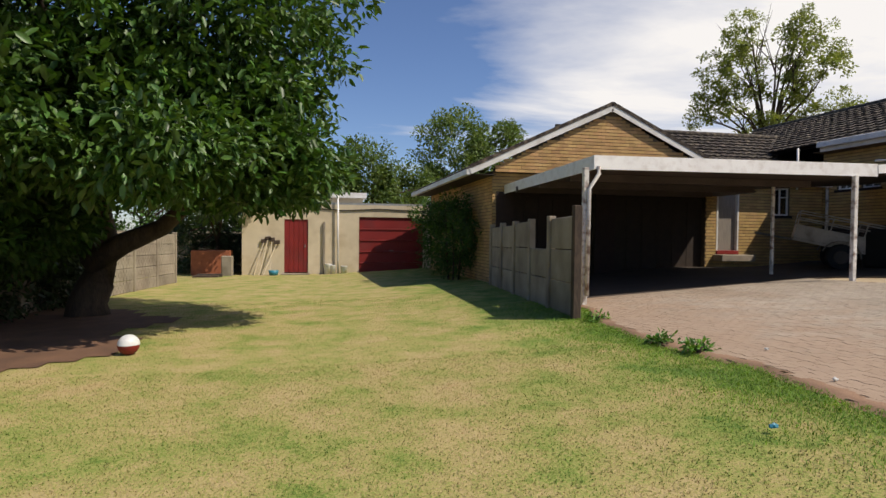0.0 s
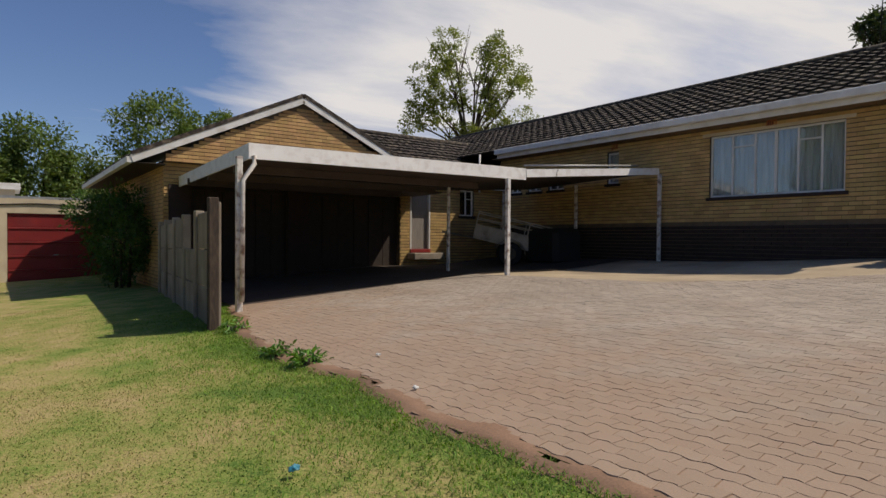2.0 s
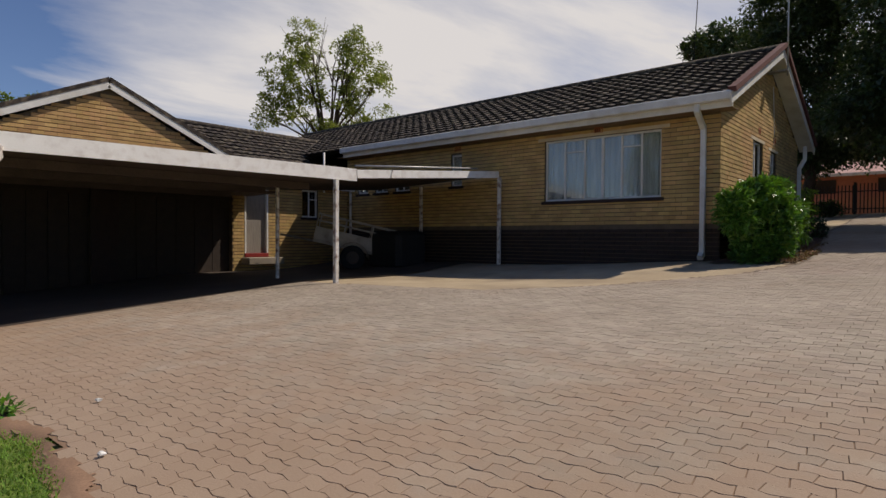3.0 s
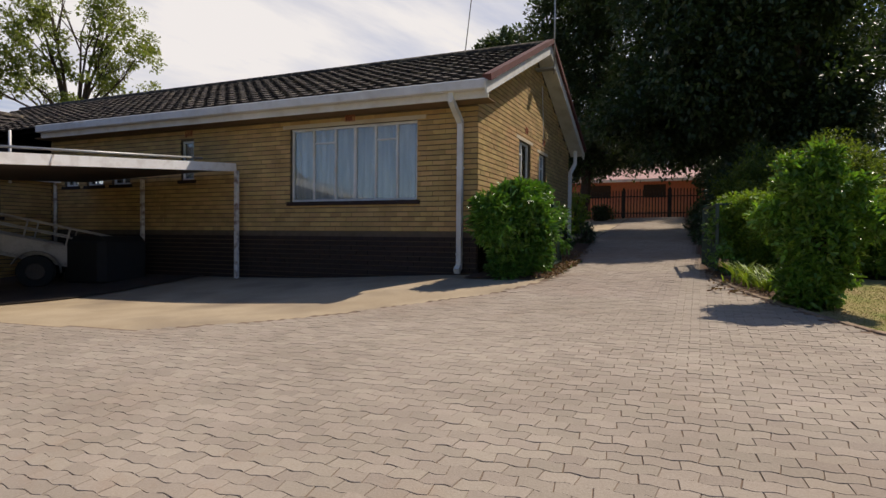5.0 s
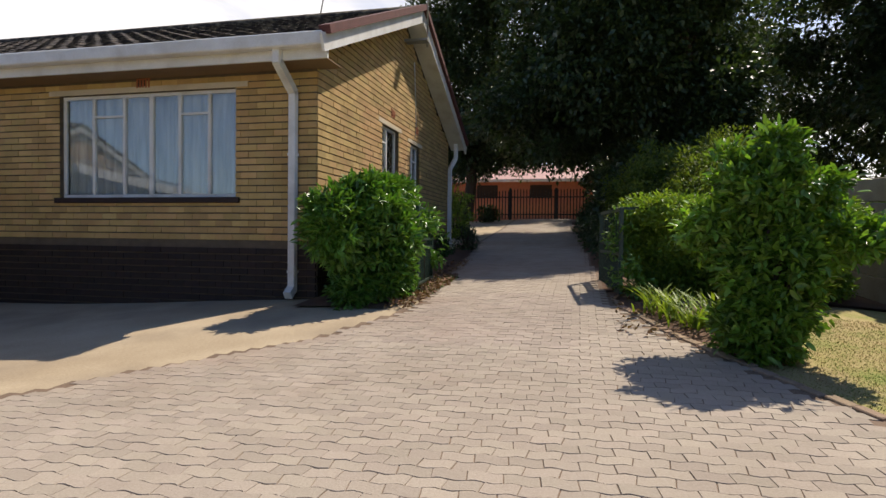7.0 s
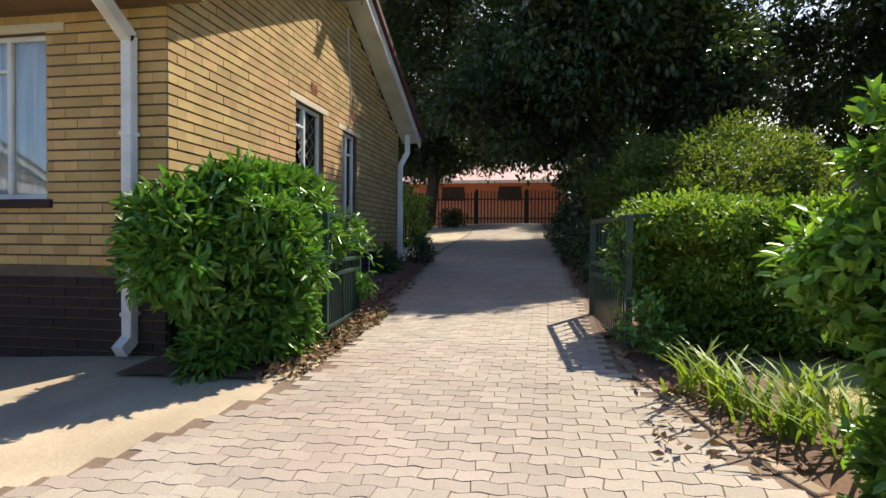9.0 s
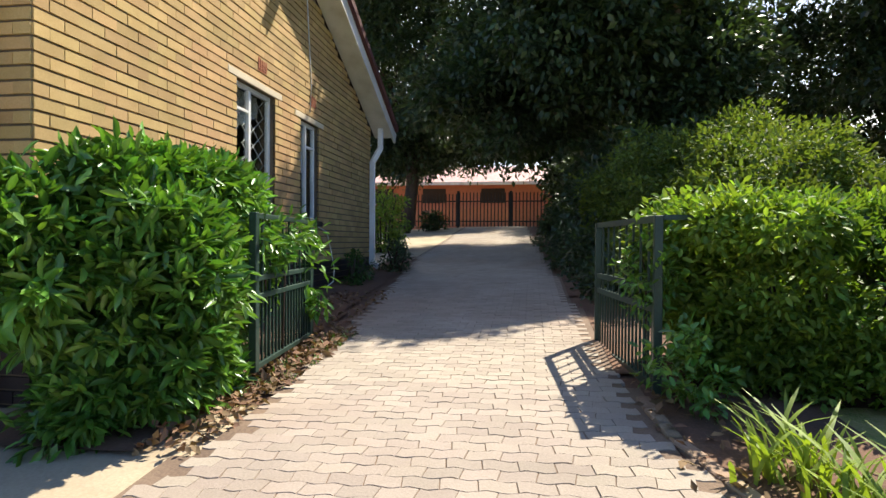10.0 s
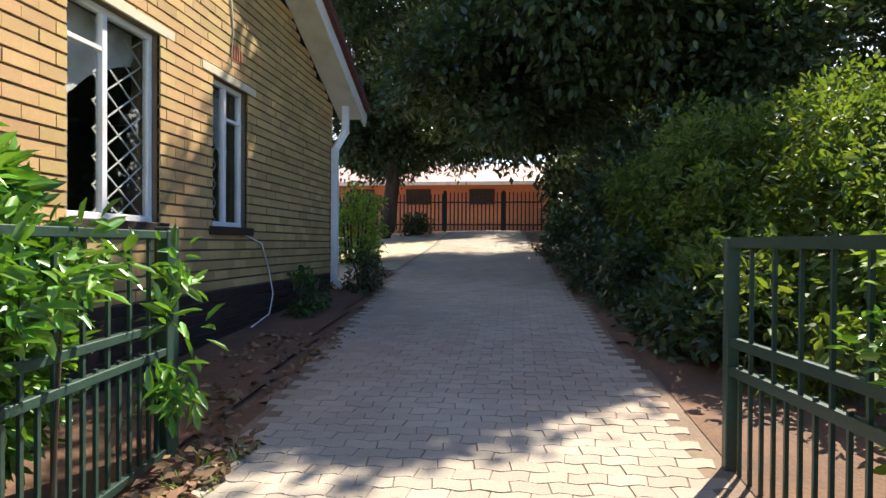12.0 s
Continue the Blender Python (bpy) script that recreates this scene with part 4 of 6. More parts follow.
tagged(tube("waste_pipe", [(14.55, 14.5, 1.0), (14.55, 14.5, 3.3)], 0.04, M["rust_white"]), "white waste pipe on the shaded house wall", "pipe")
aerial = thing("aerial_mast", "thin steel aerial mast at the gable end", "aerial")
tube("mast", [(18.3, 3.28, 5.4), (18.3, 3.28, 8.2)], 0.018, M["steel"], aerial, 6)
boxes("bracket", [((18.2, 3.26, 5.5), (18.4, 3.7, 5.54))], M["steel"], aerial)
tagged(tube("overhead_cable", [(18.25, 5.4, 6.0), (20.5, 6.0, 9.2), (24, 7.2, 14)], 0.012, M["rubber"], None, 5), "thin black overhead service cable", "cable")
tagged(tube("wall_cable", [(18.85, SY - 0.02, 5.3), (19.0, SY - 0.02, 4.2), (18.95, SY - 0.025, 3.85)], 0.008, M["white"], None, 5), "thin pale cable hanging on the gable wall", "cable")
tagged(tube("loose_wire", [(19.25, SY - 0.02, 2.35), (19.6, SY - 0.03, 2.27), (19.75, SY - 0.04, 2.0), (19.72, SY - 0.1, 1.75), (19.4, SY - 0.2, 1.58), (18.9, SY - 0.25, 1.52)], 0.007, M["white"], None, 5),
       "loose white wire drooping from the window sill", "wire")

# carport details
tube("gutter_edge", [(10.0, 8.95, 2.93), (13.6, 8.8, 3.2)], 0.02, M["steel"], carport, 6, "galvanised roof-sheet edge")
for x in (10.8, 11.9, 12.9):
    z = 2.76 + (x - 9.95) * 0.36 / 4.47
    bar("fascia_joint", (x, CF - 0.10, z - 0.08), (x + 0.05, CF - 0.10, z + 0.08), 0.01, 0.02, M["rust_white"], carport)


# ---- precast garden wall at the carport ----
gw = thing("garden_wall", "grey precast concrete garden wall with one low broken panel", "garden wall")
pts = [(3.62 + 0.62 * k / 5, 7.85 + 6.3 * k / 5) for k in range(6)]
tops = [1.50, 1.00, 1.50, 1.45, 1.45]
for k, (x, y) in enumerate(pts):
    z = gz(x, y)
    bar("post", (x, y, z - 0.1), (x, y, z + 1.52 + (0.05 if k == 0 else 0)), 0.11, 0.12, M["concrete"], gw, 0.008)
for k in range(5):
    (x0, y0), (x1, y1) = pts[k], pts[k + 1]
    n = int(round(tops[k] / 0.5))
    for j in range(n):
        z0, z1 = gz(x0, y0), gz(x1, y1)
        zc = 0.25 + j * (tops[k] / n)
        bm = bmesh.new()
        prism_between(bm, (x0, y0 + 0.05, z0 + zc - 0.02), (x1, y1 - 0.05, z1 + zc - 0.02), 0.045, tops[k] / n - 0.012, 0.01)
        part("panel", bm, M["concrete"], gw)
old = bar("fence_post", (3.56, 7.72, gz(3.5, 7.7) - 0.1), (3.56, 7.72, gz(3.5, 7.7) + 1.62), 0.10, 0.12, M["bark"], None, 0.008)
tagged(old, "dark weathered timber post at the wall's end", "post")


# ---- boundary walls ----
def precast_wall(name, label, p0, p1, height, mat, spacing=1.9, brickface=False):
    w = thing(name, label, "boundary wall", kind="structure")
    p0, p1 = Vector((*p0, 0)), Vector((*p1, 0))
    L = (p1 - p0).length
    n = int(L / spacing)
    for k in range(n + 1):
        q = p0.lerp(p1, k / n)
        z = gz(q.x, q.y)
        bar("post", (q.x, q.y, z - 0.1), (q.x, q.y, z + height + 0.06), 0.12, 0.13, mat, w, 0.008)
    for k in range(n):
        a, b = p0.lerp(p1, k / n), p0.lerp(p1, (k + 1) / n)
        rows_ = 5
        for j in range(rows_):
            h = height / rows_
            bm = bmesh.new()
            prism_between(bm, (a.x, a.y, gz(a.x, a.y) + (j + 0.5) * h), (b.x, b.y, gz(b.x, b.y) + (j + 0.5) * h), 0.05, h - 0.012, 0.008)
            if brickface:
                d = (b - a).normalized()
                for r in range(3):
                    for c in range(8):
                        t0, t1 = (c + 0.06 + 0.5 * (r % 2)) / 8.5, (c + 0.94 + 0.5 * (r % 2)) / 8.5
                        u, v = a.lerp(b, t0), a.lerp(b, t1)
                        zz = gz(u.x, u.y) + j * h + (r + 0.5) * h / 3
                        off = Vector((d.y, -d.x, 0)) * 0.022
                        prism_between(bm, u + off + Vector((0, 0, zz)), v + off + Vector((0, 0, zz)), 0.02, h / 3 - 0.022)
            part("panel", bm, mat, w)
    return w


precast_wall("wall_boundary_west", "precast brick-pattern boundary wall behind the tree", (-5.35, 8.0), (-4.55, 20.0), 1.55, M["concrete"], 1.7, True)
precast_wall("wall_boundary_south", "grey precast concrete boundary wall beyond the side lawn", (9.0, -3.1), (21.5, -2.9), 1.5, M["concrete"])
yard = precast_wall("wall_boundary_north", "dark precast wall at the end of the yard", (-14, 27.0), (-3.2, 27.0), 1.7, M["concrete"])
tagged(boxes("wall_behind_carport", [((-16, 31, -0.5), (40, 31.2, 1.5))], M["concrete"]), "far plain boundary wall", "wall", kind="structure")


# ---- outbuilding things ----
rd = thing("door_4", "dull red timber door of the outbuilding", "door", kind="structure")
fo = at_wall("x", OY, 1)
for k in range(5):
    wpart("plank", fo, [(-1.42 + 0.94 * k / 5 + 0.004, -1.42 + 0.94 * (k + 1) / 5 - 0.004, -0.08, -0.04, -0.12, 2.03)], M["red"], rd, 0.004)
wpart("handle", fo, [(-0.62, -0.58, -0.04, 0.0, 0.9, 1.0)], M["steel"], rd)
gd = thing("door_5", "dull red ribbed metal garage door", "garage door", kind="structure")
for k in range(5):
    z0 = -0.18 + k * 0.47
    wpart("panel", fo, [(1.58, 4.26, -0.10, -0.06, z0, z0 + 0.40)], M["red"], gd, 0.008)
    wpart("rib", fo, [(1.58, 4.26, -0.10, -0.03, z0 + 0.405, z0 + 0.465)], M["red"], gd, 0.012)
wpart("handle", fo, [(2.85, 3.0, -0.06, -0.02, 0.75, 0.79)], M["steel"], gd)
fr = boxes("roof_canopy", [((-0.6, OY + 0.9, 3.0), (1.95, OY + 3.5, 3.22))], M["white"], None, 0.01)
tagged(fr, "raised flat roof slab with white edge", "roof", kind="structure")
tagged(boxes("wall_canopy", [((-0.4, OY + 1.1, 2.66), (1.8, OY + 3.3, 3.0))], M["cream"]), "cream raised wall under the roof slab", "wall", kind="structure")
tagged(tube("roof_cable", [(-0.5, OY - 0.02, 2.5), (1.0, OY - 0.03, 2.42), (2.4, OY - 0.03, 2.5), (4.4, OY - 0.03, 2.45)], 0.02, M["rubber"], None, 6), "sagging cable along the outbuilding wall", "cable")
pole = thing("vent_pole", "tall thin white vent pipe against the outbuilding", "pipe")
tube("pipe", [(0.72, OY - 0.12, gz(0.7, OY) - 0.1), (0.70, OY - 0.12, 3.1)], 0.035, M["white"], pole)
bar("cross_piece", (0.42, OY - 0.12, 3.1), (0.98, OY - 0.12, 3.1), 0.04, 0.05, M["steel"], pole)
tagged(boxes("drain_pipe", [((0.12, OY - 0.09, -0.2), (0.2, OY - 0.02, 1.95))], M["concrete"], None, 0.008), "grey square pipe on the outbuilding wall", "pipe")
for x, h, r, mt, lb in ((0.3, 0.42, 0.15, "plastic_white", "white plastic bucket"), (0.5, 0.36, 0.13, "plastic_white", "white plastic drum"), (0.95, 0.3, 0.14, "plastic_white", "pale plastic tub")):
    bm = bmesh.new()
    z = gz(x, OY - 0.3)
    tube_into(bm, [(x, OY - 0.32, z), (x, OY - 0.32, z + h * 0.95), (x, OY - 0.32, z + h)], [r * 0.85, r, r * 1.06], 12)
    tagged(part("bucket", bm, M[mt]), lb + " standing by the outbuilding wall", "bucket", "buckets by the outbuilding")
for x0, x1, h, lb in ((-2.55, -2.2, 1.35, "wooden-handled garden broom"), (-2.35, -2.05, 1.45, "long-handled garden rake"), (-1.95, -1.9, 1.4, "long-handled spade"), (-2.2, -1.7, 1.3, "worn garden fork")):
    tool = thing("garden_tool", lb + " leaning on the cream wall", "garden tool", "tools leaning on the wall")
    z = gz(x0, OY - 0.4)
    bar("handle", (x0, OY - 0.45, z), (x1, OY - 0.05, z + h), 0.03, 0.03, M["cream"], tool)
    bar("head", (x1 - 0.12, OY - 0.06, z + h), (x1 + 0.12, OY - 0.06, z + h + 0.02), 0.06, 0.16, M["bark"], tool, 0.01)
bm = bmesh.new()
z = gz(-1.8, OY - 0.4)
tube_into(bm, [(-1.8, OY - 0.4, z), (-1.8, OY - 0.4, z + 0.2)], [0.16, 0.2], 12)
tagged(part("basin", bm, M["blue"]), "small blue plastic basin on the grass", "basin")
tagged(boxes("door_slab", [((-1.5, OY - 0.35, gz(-1, OY) - 0.1), (-0.4, OY - 0.01, gz(-1, OY) + 0.06))], M["concrete"], None, 0.01), "low concrete slab at the red door", "step", kind="structure")
for lo, hi, mt, lb in (((-5.0, 24.6, -0.4), (-3.5, 25.2, 0.75), "terracotta", "rusty red metal chest in the shade"), ((-3.75, 23.9, -0.4), (-3.35, 24.3, 0.55), "concrete", "grey concrete block stood on end")):
    tagged(boxes("yard_chest", [(lo, hi)], M[mt], None, 0.03), lb, "yard clutter")
tagged(boxes("timber_stack", [((-4.6, 22.9, gz(-4, 23) - 0.02), (-3.7, 23.1, gz(-4, 23) + 0.08)), ((-4.5, 23.15, gz(-4, 23) - 0.02), (-3.6, 23.32, gz(-4, 23) + 0.12))], M["bark"], None, 0.01), "old timber lying on the grass edge", "timber")
tagged(boxes("neighbour_wall", [((-30, 36, 0), (-12, 36.3, 2.8))], M["terracotta"]), "red brick wall beyond the boundary", "wall", kind="structure")


# ---- ball, litter ----
ball = thing("football", "scuffed red and white football on the lawn", "ball", at=(-2.09, 7.09, gz(-2.09, 7.09) + 0.115))
bm = bmesh.new()
bmesh.ops.create_icosphere(bm, subdivisions=3, radius=0.115)
for fc in bm.faces:
    fc.smooth = True
bmb = bm.copy()
bmesh.ops.delete(bm, geom=[fc for fc in bm.faces if fc.calc_center_median().z < -0.005], context="FACES")
bmesh.ops.delete(bmb, geom=[fc for fc in bmb.faces if fc.calc_center_median().z >= -0.005], context="FACES")
part("upper_panels", bm, M["plastic_white"], ball)
part("lower_panels", bmb, M["red"], ball)
for x, y, r, mt, lb in ((2.62, 2.94, 0.022, "blue", "crumpled blue wrapper on the grass"), (3.77, 3.64, 0.018, "plastic_white", "scrap of white litter on the paving"), (4.12, 4.73, 0.018, "plastic_white", "scrap of white litter on the paving")):
    bm = bmesh.new()
    bmesh.ops.create_icosphere(bm, subdivisions=2, radius=r)
    for v in bm.verts:
        v.co = Vector((v.co.x * 1.3, v.co.y, max(v.co.z, -r * 0.3))) * random.uniform(0.7, 1.2)
        v.co += Vector((x, y, gz(x, y) + 0.045))
    tagged(part("litter", bm, M[mt]), lb, "litter", "litter")


# ---- trailer under the carport ----
trailer = thing("trailer", "small worn white trailer with a railed load bed, tilted back", "trailer")
trailer.matrix_world = pose(13.05, 12.75, gz(13.05, 12.75) - 0.02, 0, 13, -40)
boxes("bed", [((-1.1, -0.62, 0.55), (1.1, 0.62, 0.60))], M["old_paint"], trailer)
for y in (-0.62, 0.60):
    boxes("side_panel", [((-1.1, y, 0.52), (1.1, y + 0.025, 0.93))], M["trailer_paint"], trailer, 0.004)
    for z in (1.10, 1.28):
        bar("rail", (-1.1, y + 0.012, z), (1.1, y + 0.012, z), 0.03, 0.03, M["trailer_paint"], trailer)
    for x in (-1.09, -0.36, 0.36, 1.09):
        bar("rail_post", (x, y + 0.012, 0.93), (x, y + 0.012, 1.295), 0.03, 0.03, M["trailer_paint"], trailer)
    s = 1 if y > 0 else -1
    bm = bmesh.new()
    tube_into(bm, [(0, y - s * 0.02, 0.33), (0, y + s * 0.02, 0.33), (0, y + s * 0.12, 0.33), (0, y + s * 0.15, 0.33)], [0.27, 0.33, 0.33, 0.28], 20)
    wheel = part("wheel", bm, M["rubber"], trailer, "black rubber tyre")
    bm = bmesh.new()
    tube_into(bm, [(0, y + s * 0.15, 0.33), (0, y + s * 0.157, 0.33)], [0.17, 0.15], 14)
    part("rim", bm, M["dark_sheet"], wheel)
    bm = bmesh.new()
    arc = [(0.42 * math.cos(a), y + s * 0.08, 0.33 + 0.40 * math.sin(a)) for a in np.linspace(0.15, math.pi - 0.15, 9)]
    for p, q in zip(arc, arc[1:]):
        prism_between(bm, p, q, 0.17, 0.02)
    part("mudguard", bm, M["old_paint"], trailer)
for x in (-1.1, 1.08):
    boxes("end_board", [((x, -0.6, 0.52), (x + 0.025, 0.6, 0.93))], M["trailer_paint"], trailer, 0.004)
    for z in (1.10, 1.28):
        bar("rail", (x + 0.012, -0.6, z), (x + 0.012, 0.6, z), 0.03, 0.03, M["trailer_paint"], trailer)
boxes("axle", [((-0.03, -0.6, 0.30), (0.03, 0.6, 0.36))], M["dark_sheet"], trailer)
bar("drawbar", (-1.05, 0, 0.53), (-2.0, 0, 0.50), 0.06, 0.06, M["old_paint"], trailer)
bar("tail_prop", (1.0, 0, 0.55), (1.0, 0, 0.18), 0.05, 0.05, M["dark_sheet"], trailer)
bm = bmesh.new()
box_into(bm, (13.1, 10.9, gz(13.4, 11.3) - 0.05), (14.2, 12.1, gz(13.4, 11.3) + 0.95), 0.12)
tagged(part("covered_load", bm, M["rubber"]), "dark covered load standing beside the trailer", "covered load")


# ---- gates at the drive ----
def gate_leaf(label, a, b, z0, z1, n):
    g = thing("gate", label, "gate", "drive gate leaves")
    a, b = Vector((*a, 0)), Vector((*b, 0))
    H = z1 - z0

    def P(t, z):
        q = a.lerp(b, t)
        return (q.x, q.y, z)
    for t in (0.0, 1.0):
        bar("stile", P(t, z0), P(t, z1), 0.05, 0.05, M["green_steel"], g, 0.004)
    for z in (z0 + 0.03, z0 + H * 0.47, z0 + H * 0.585, z1 - 0.02):
        bar("rail", P(0, z), P(1, z), 0.035, 0.035, M["green_steel"], g, 0.003)
    for k in range(1, n):
        bar("bar", P(k / n, z0 + 0.03), P(k / n, z0 + H * 0.5), 0.014, 0.014, M["green_steel"], g)
        if k % 2 == 0:
            bar("bar", P(k / n, z0 + H * 0.5), P(k / n, z1 - 0.02), 0.014, 0.014, M["green_steel"], g)
    return g


gate_leaf("dark green steel gate leaf swung open into the hedge", (15.05, 2.52), (16.40, 2.68), 1.30, 2.33, 18)
gate_leaf("dark green steel gate leaf standing open beside the hedge", (16.50, 0.21), (15.08, 0.03), 1.27, 2.31, 18)
tagged(bar("gate_post", (16.47, 2.72, 1.2), (16.47, 2.72, 2.35), 0.08, 0.08, M["green_steel"], None, 0.005), "dark green steel gate post", "post", "gate posts")
tagged(bar("fence_rail", (15.1, 0.0, 2.30), (15.6, -2.8, 2.30), 0.03, 0.03, M["green_steel"], None), "thin green fence rail behind the hedge", "fence")


# ---- palisade fence, far drive ----
fence = thing("palisade_fence", "black steel palisade fence and gate across the drive", "fence")
FXX = 34.0
zf = gz(FXX, 3)
for z in (zf + 0.25, zf + 1.02):
    bar("rail", (FXX, 0.2, z), (FXX, 10.5, z), 0.04, 0.05, M["black_steel"], fence)
y = 0.25
while y < 10.5:
    bar("picket", (FXX - 0.03, y, zf + 0.05), (FXX - 0.03, y, zf + 1.30 + (0.06 if y < 3.6 else 0)), 0.045, 0.02, M["black_steel"], fence)
    y += 0.135
for y in (1.53, 3.55, 7.0, 10.4):
    bar("post", (FXX, y, zf - 0.1), (FXX, y, zf + 1.42), 0.10, 0.10, M["black_steel"], fence, 0.006)
nh = thing("neighbour_house", "peach plastered house with a pale pink roof across the road", "house")
boxes("wall", [((44, -8, 2.2), (50, 14, 5.4))], M["peach"], nh)
raw("roof", [(43.4, -8.6, 5.4), (43.4, 14.6, 5.4), (47, 14.6, 6.7), (47, -8.6, 6.7), (50.6, 14.6, 5.4), (50.6, -8.6, 5.4), (43.4, -8.6, 5.3), (43.4, 14.6, 5.3), (50.6, 14.6, 5.3), (50.6, -8.6, 5.3)],
    [(0, 1, 2, 3), (3, 2, 4, 5), (6, 9, 8, 7), (0, 6, 7, 1), (0, 3, 5, 9, 6), (1, 7, 8, 4, 2)], M["pink_roof"], nh)
boxes("eave", [((43.3, -8.6, 5.25), (43.4, 14.6, 5.42))], M["white"], nh)
for y in (2.2, 5.5, 8.5):
    win = boxes("window", [((43.93, y, 4.3), (44.02, y + 1.3, 5.1))], M["dark_interior"], nh, 0.0, "dark window")
tagged(boxes("wall_road", [((39, -10, 2.2), (39.25, 16, 3.75))], M["peach"]), "peach plastered street wall behind the fence", "wall", kind="structure")


# ---- plants ----
rng = np.random.default_rng(7)


def in_ball(n):
    v = rng.normal(size=(n, 3))
    return v / np.linalg.norm(v, axis=1)[:, None]


LEAF = np.array([(0, 0, 0), (0.30, 0.20, 0.05), (0.72, 0.17, 0.02), (1.0, 0, -0.12), (0.72, -0.17, 0.02), (0.30, -0.20, 0.05), (0.5, 0, -0.05)])
LEAF_FACES = [(0, 6, 2, 1), (6, 3, 2), (0, 5, 4, 6), (6, 4, 3)]
SIMPLE = np.array([(0, 0, 0), (0.45, 0.26, 0.06), (1.0, 0, -0.08), (0.45, -0.26, 0.06)])
SIMPLE_FACES = [(0, 2, 1), (0, 3, 2)]


def leaf_mesh(name, points, out, size, mat, parent, fancy=False, droop=0.25, spread=0.9, label=""):
    """Leaves at points, each facing roughly along out, turned at random."""
    base, fs = (LEAF, LEAF_FACES) if fancy else (SIMPLE, SIMPLE_FACES)
    if fancy == 2:
        base = base * np.array([1.0, 0.72, 1.0])
    n = len(points)
    d = out + rng.normal(size=(n, 3)) * spread
    d[:, 2] -= droop
    d /= np.linalg.norm(d, axis=1)[:, None] + 1e-9
    up = np.array([0, 0, 1.0]) + rng.normal(size=(n, 3)) * 0.55
    s = np.cross(up, d)
    s /= np.linalg.norm(s, axis=1)[:, None] + 1e-9
    u = np.cross(d, s)
    k = size * rng.uniform(0.65, 1.25, n)
    V = points[:, None, :] + k[:, None, None] * (base[None, :, 0:1] * d[:, None, :] + base[None, :, 1:2] * s[:, None, :] + base[None, :, 2:3] * u[:, None, :])
    m = len(base)
    V = V.reshape(-1, 3)
    faces = []
    offs = np.arange(n) * m
    tri = [f for f in fs if len(f) == 3]
    quad = [f for f in fs if len(f) == 4]
    me = bpy.data.meshes.new(name)
    blocks = []
    for f in tri + quad:
        blocks.append((offs[:, None] + np.array(f)[None, :]))
    loop_idx = np.concatenate([b.ravel() for b in blocks])
    totals = np.concatenate([np.full(len(b), b.shape[1]) for b in blocks])
    me.vertices.add(len(V))
    me.vertices.foreach_set("co", V.astype(np.float32).ravel())
    me.loops.add(len(loop_idx))
    me.loops.foreach_set("vertex_index", loop_idx.astype(np.int32))
    me.polygons.add(len(totals))
    me.polygons.foreach_set("loop_start", np.concatenate([[0], np.cumsum(totals)[:-1]]).astype(np.int32))
    me.polygons.foreach_set("loop_total", totals.astype(np.int32))
    me.update(calc_edges=True)
    me.materials.append(mat)
    ob = new(name, me)
    if parent is not None:
        ob.parent = parent
    if label:
        ob["label"] = label
    return ob


def clumps(ellipsoids, per, radius, leaves, shell=0.55, flat=0.8, floor=None):
    """Leaf places in clumps that sit towards the outside of ellipsoids (centre, half axes, share)."""
    pts, outs = [], []
    for c, h, share in ellipsoids:
        c, h = np.array(c, float), np.array(h, float)
        n = max(int(per * share), 3)
        dirs = in_ball(n)
        rad = shell + (1 - shell) * rng.random(n) ** 0.6
        cc = c + dirs * h * rad[:, None]
        for q, dr in zip(cc, dirs):
            r = radius * rng.uniform(0.6, 1.3)
            m = int(leaves * rng.uniform(0.6, 1.4))
            o = in_ball(m)
            rr = rng.random(m) ** 0.45
            p = q + o * (r * rr)[:, None] * np.array([1, 1, flat])
            pts.append(p)
            outs.append(o * 0.7 + dr * 0.5)
    p, o = np.concatenate(pts), np.concatenate(outs)
    if floor is not None:
        keep = p[:, 2] > ground_z(p[:, 0], p[:, 1]) + floor
        p, o = p[keep], o[keep]
    return p, o


def limb_mesh(parent, base, top, r0, ends, bend=0.5, name="trunk"):
    """A tapered trunk with limbs that reach into the crown."""
    bm = bmesh.new()
    base, top = Vector(base), Vector(top)
    mid = base.lerp(top, 0.5) + Vector((random.uniform(-bend, bend), random.uniform(-bend, bend), 0)) * 0.4
    flare = base + Vector((0, 0, 0.25))
    tube_into(bm, [base - Vector((0, 0, 0.15)), flare, base.lerp(mid, 0.5), mid, top], [r0 * 1.45, r0 * 1.08, r0, r0 * 0.9, r0 * 0.7], 10)
    for e in ends:
        e = Vector(e)
        s = mid.lerp(top, random.uniform(0.3, 1.0))
        m1 = s.lerp(e, 0.35) + Vector((0, 0, (e - s).length * 0.12))
        m2 = s.lerp(e, 0.7) + Vector((random.uniform(-0.2, 0.2), random.uniform(-0.2, 0.2), (e - s).length * 0.08))
        tube_into(bm, [s, m1, m2, e], [r0 * 0.5, r0 * 0.34, r0 * 0.2, r0 * 0.05], 7)
        for _ in range(2):
            q = m2 + Vector((random.uniform(-1, 1), random.uniform(-1, 1), random.uniform(0, 1))) * (e - s).length * 0.3
            tube_into(bm, [m1.lerp(m2, 0.6), q], [r0 * 0.2, r0 * 0.04], 5)
    return part(name, bm, M["bark"], parent)


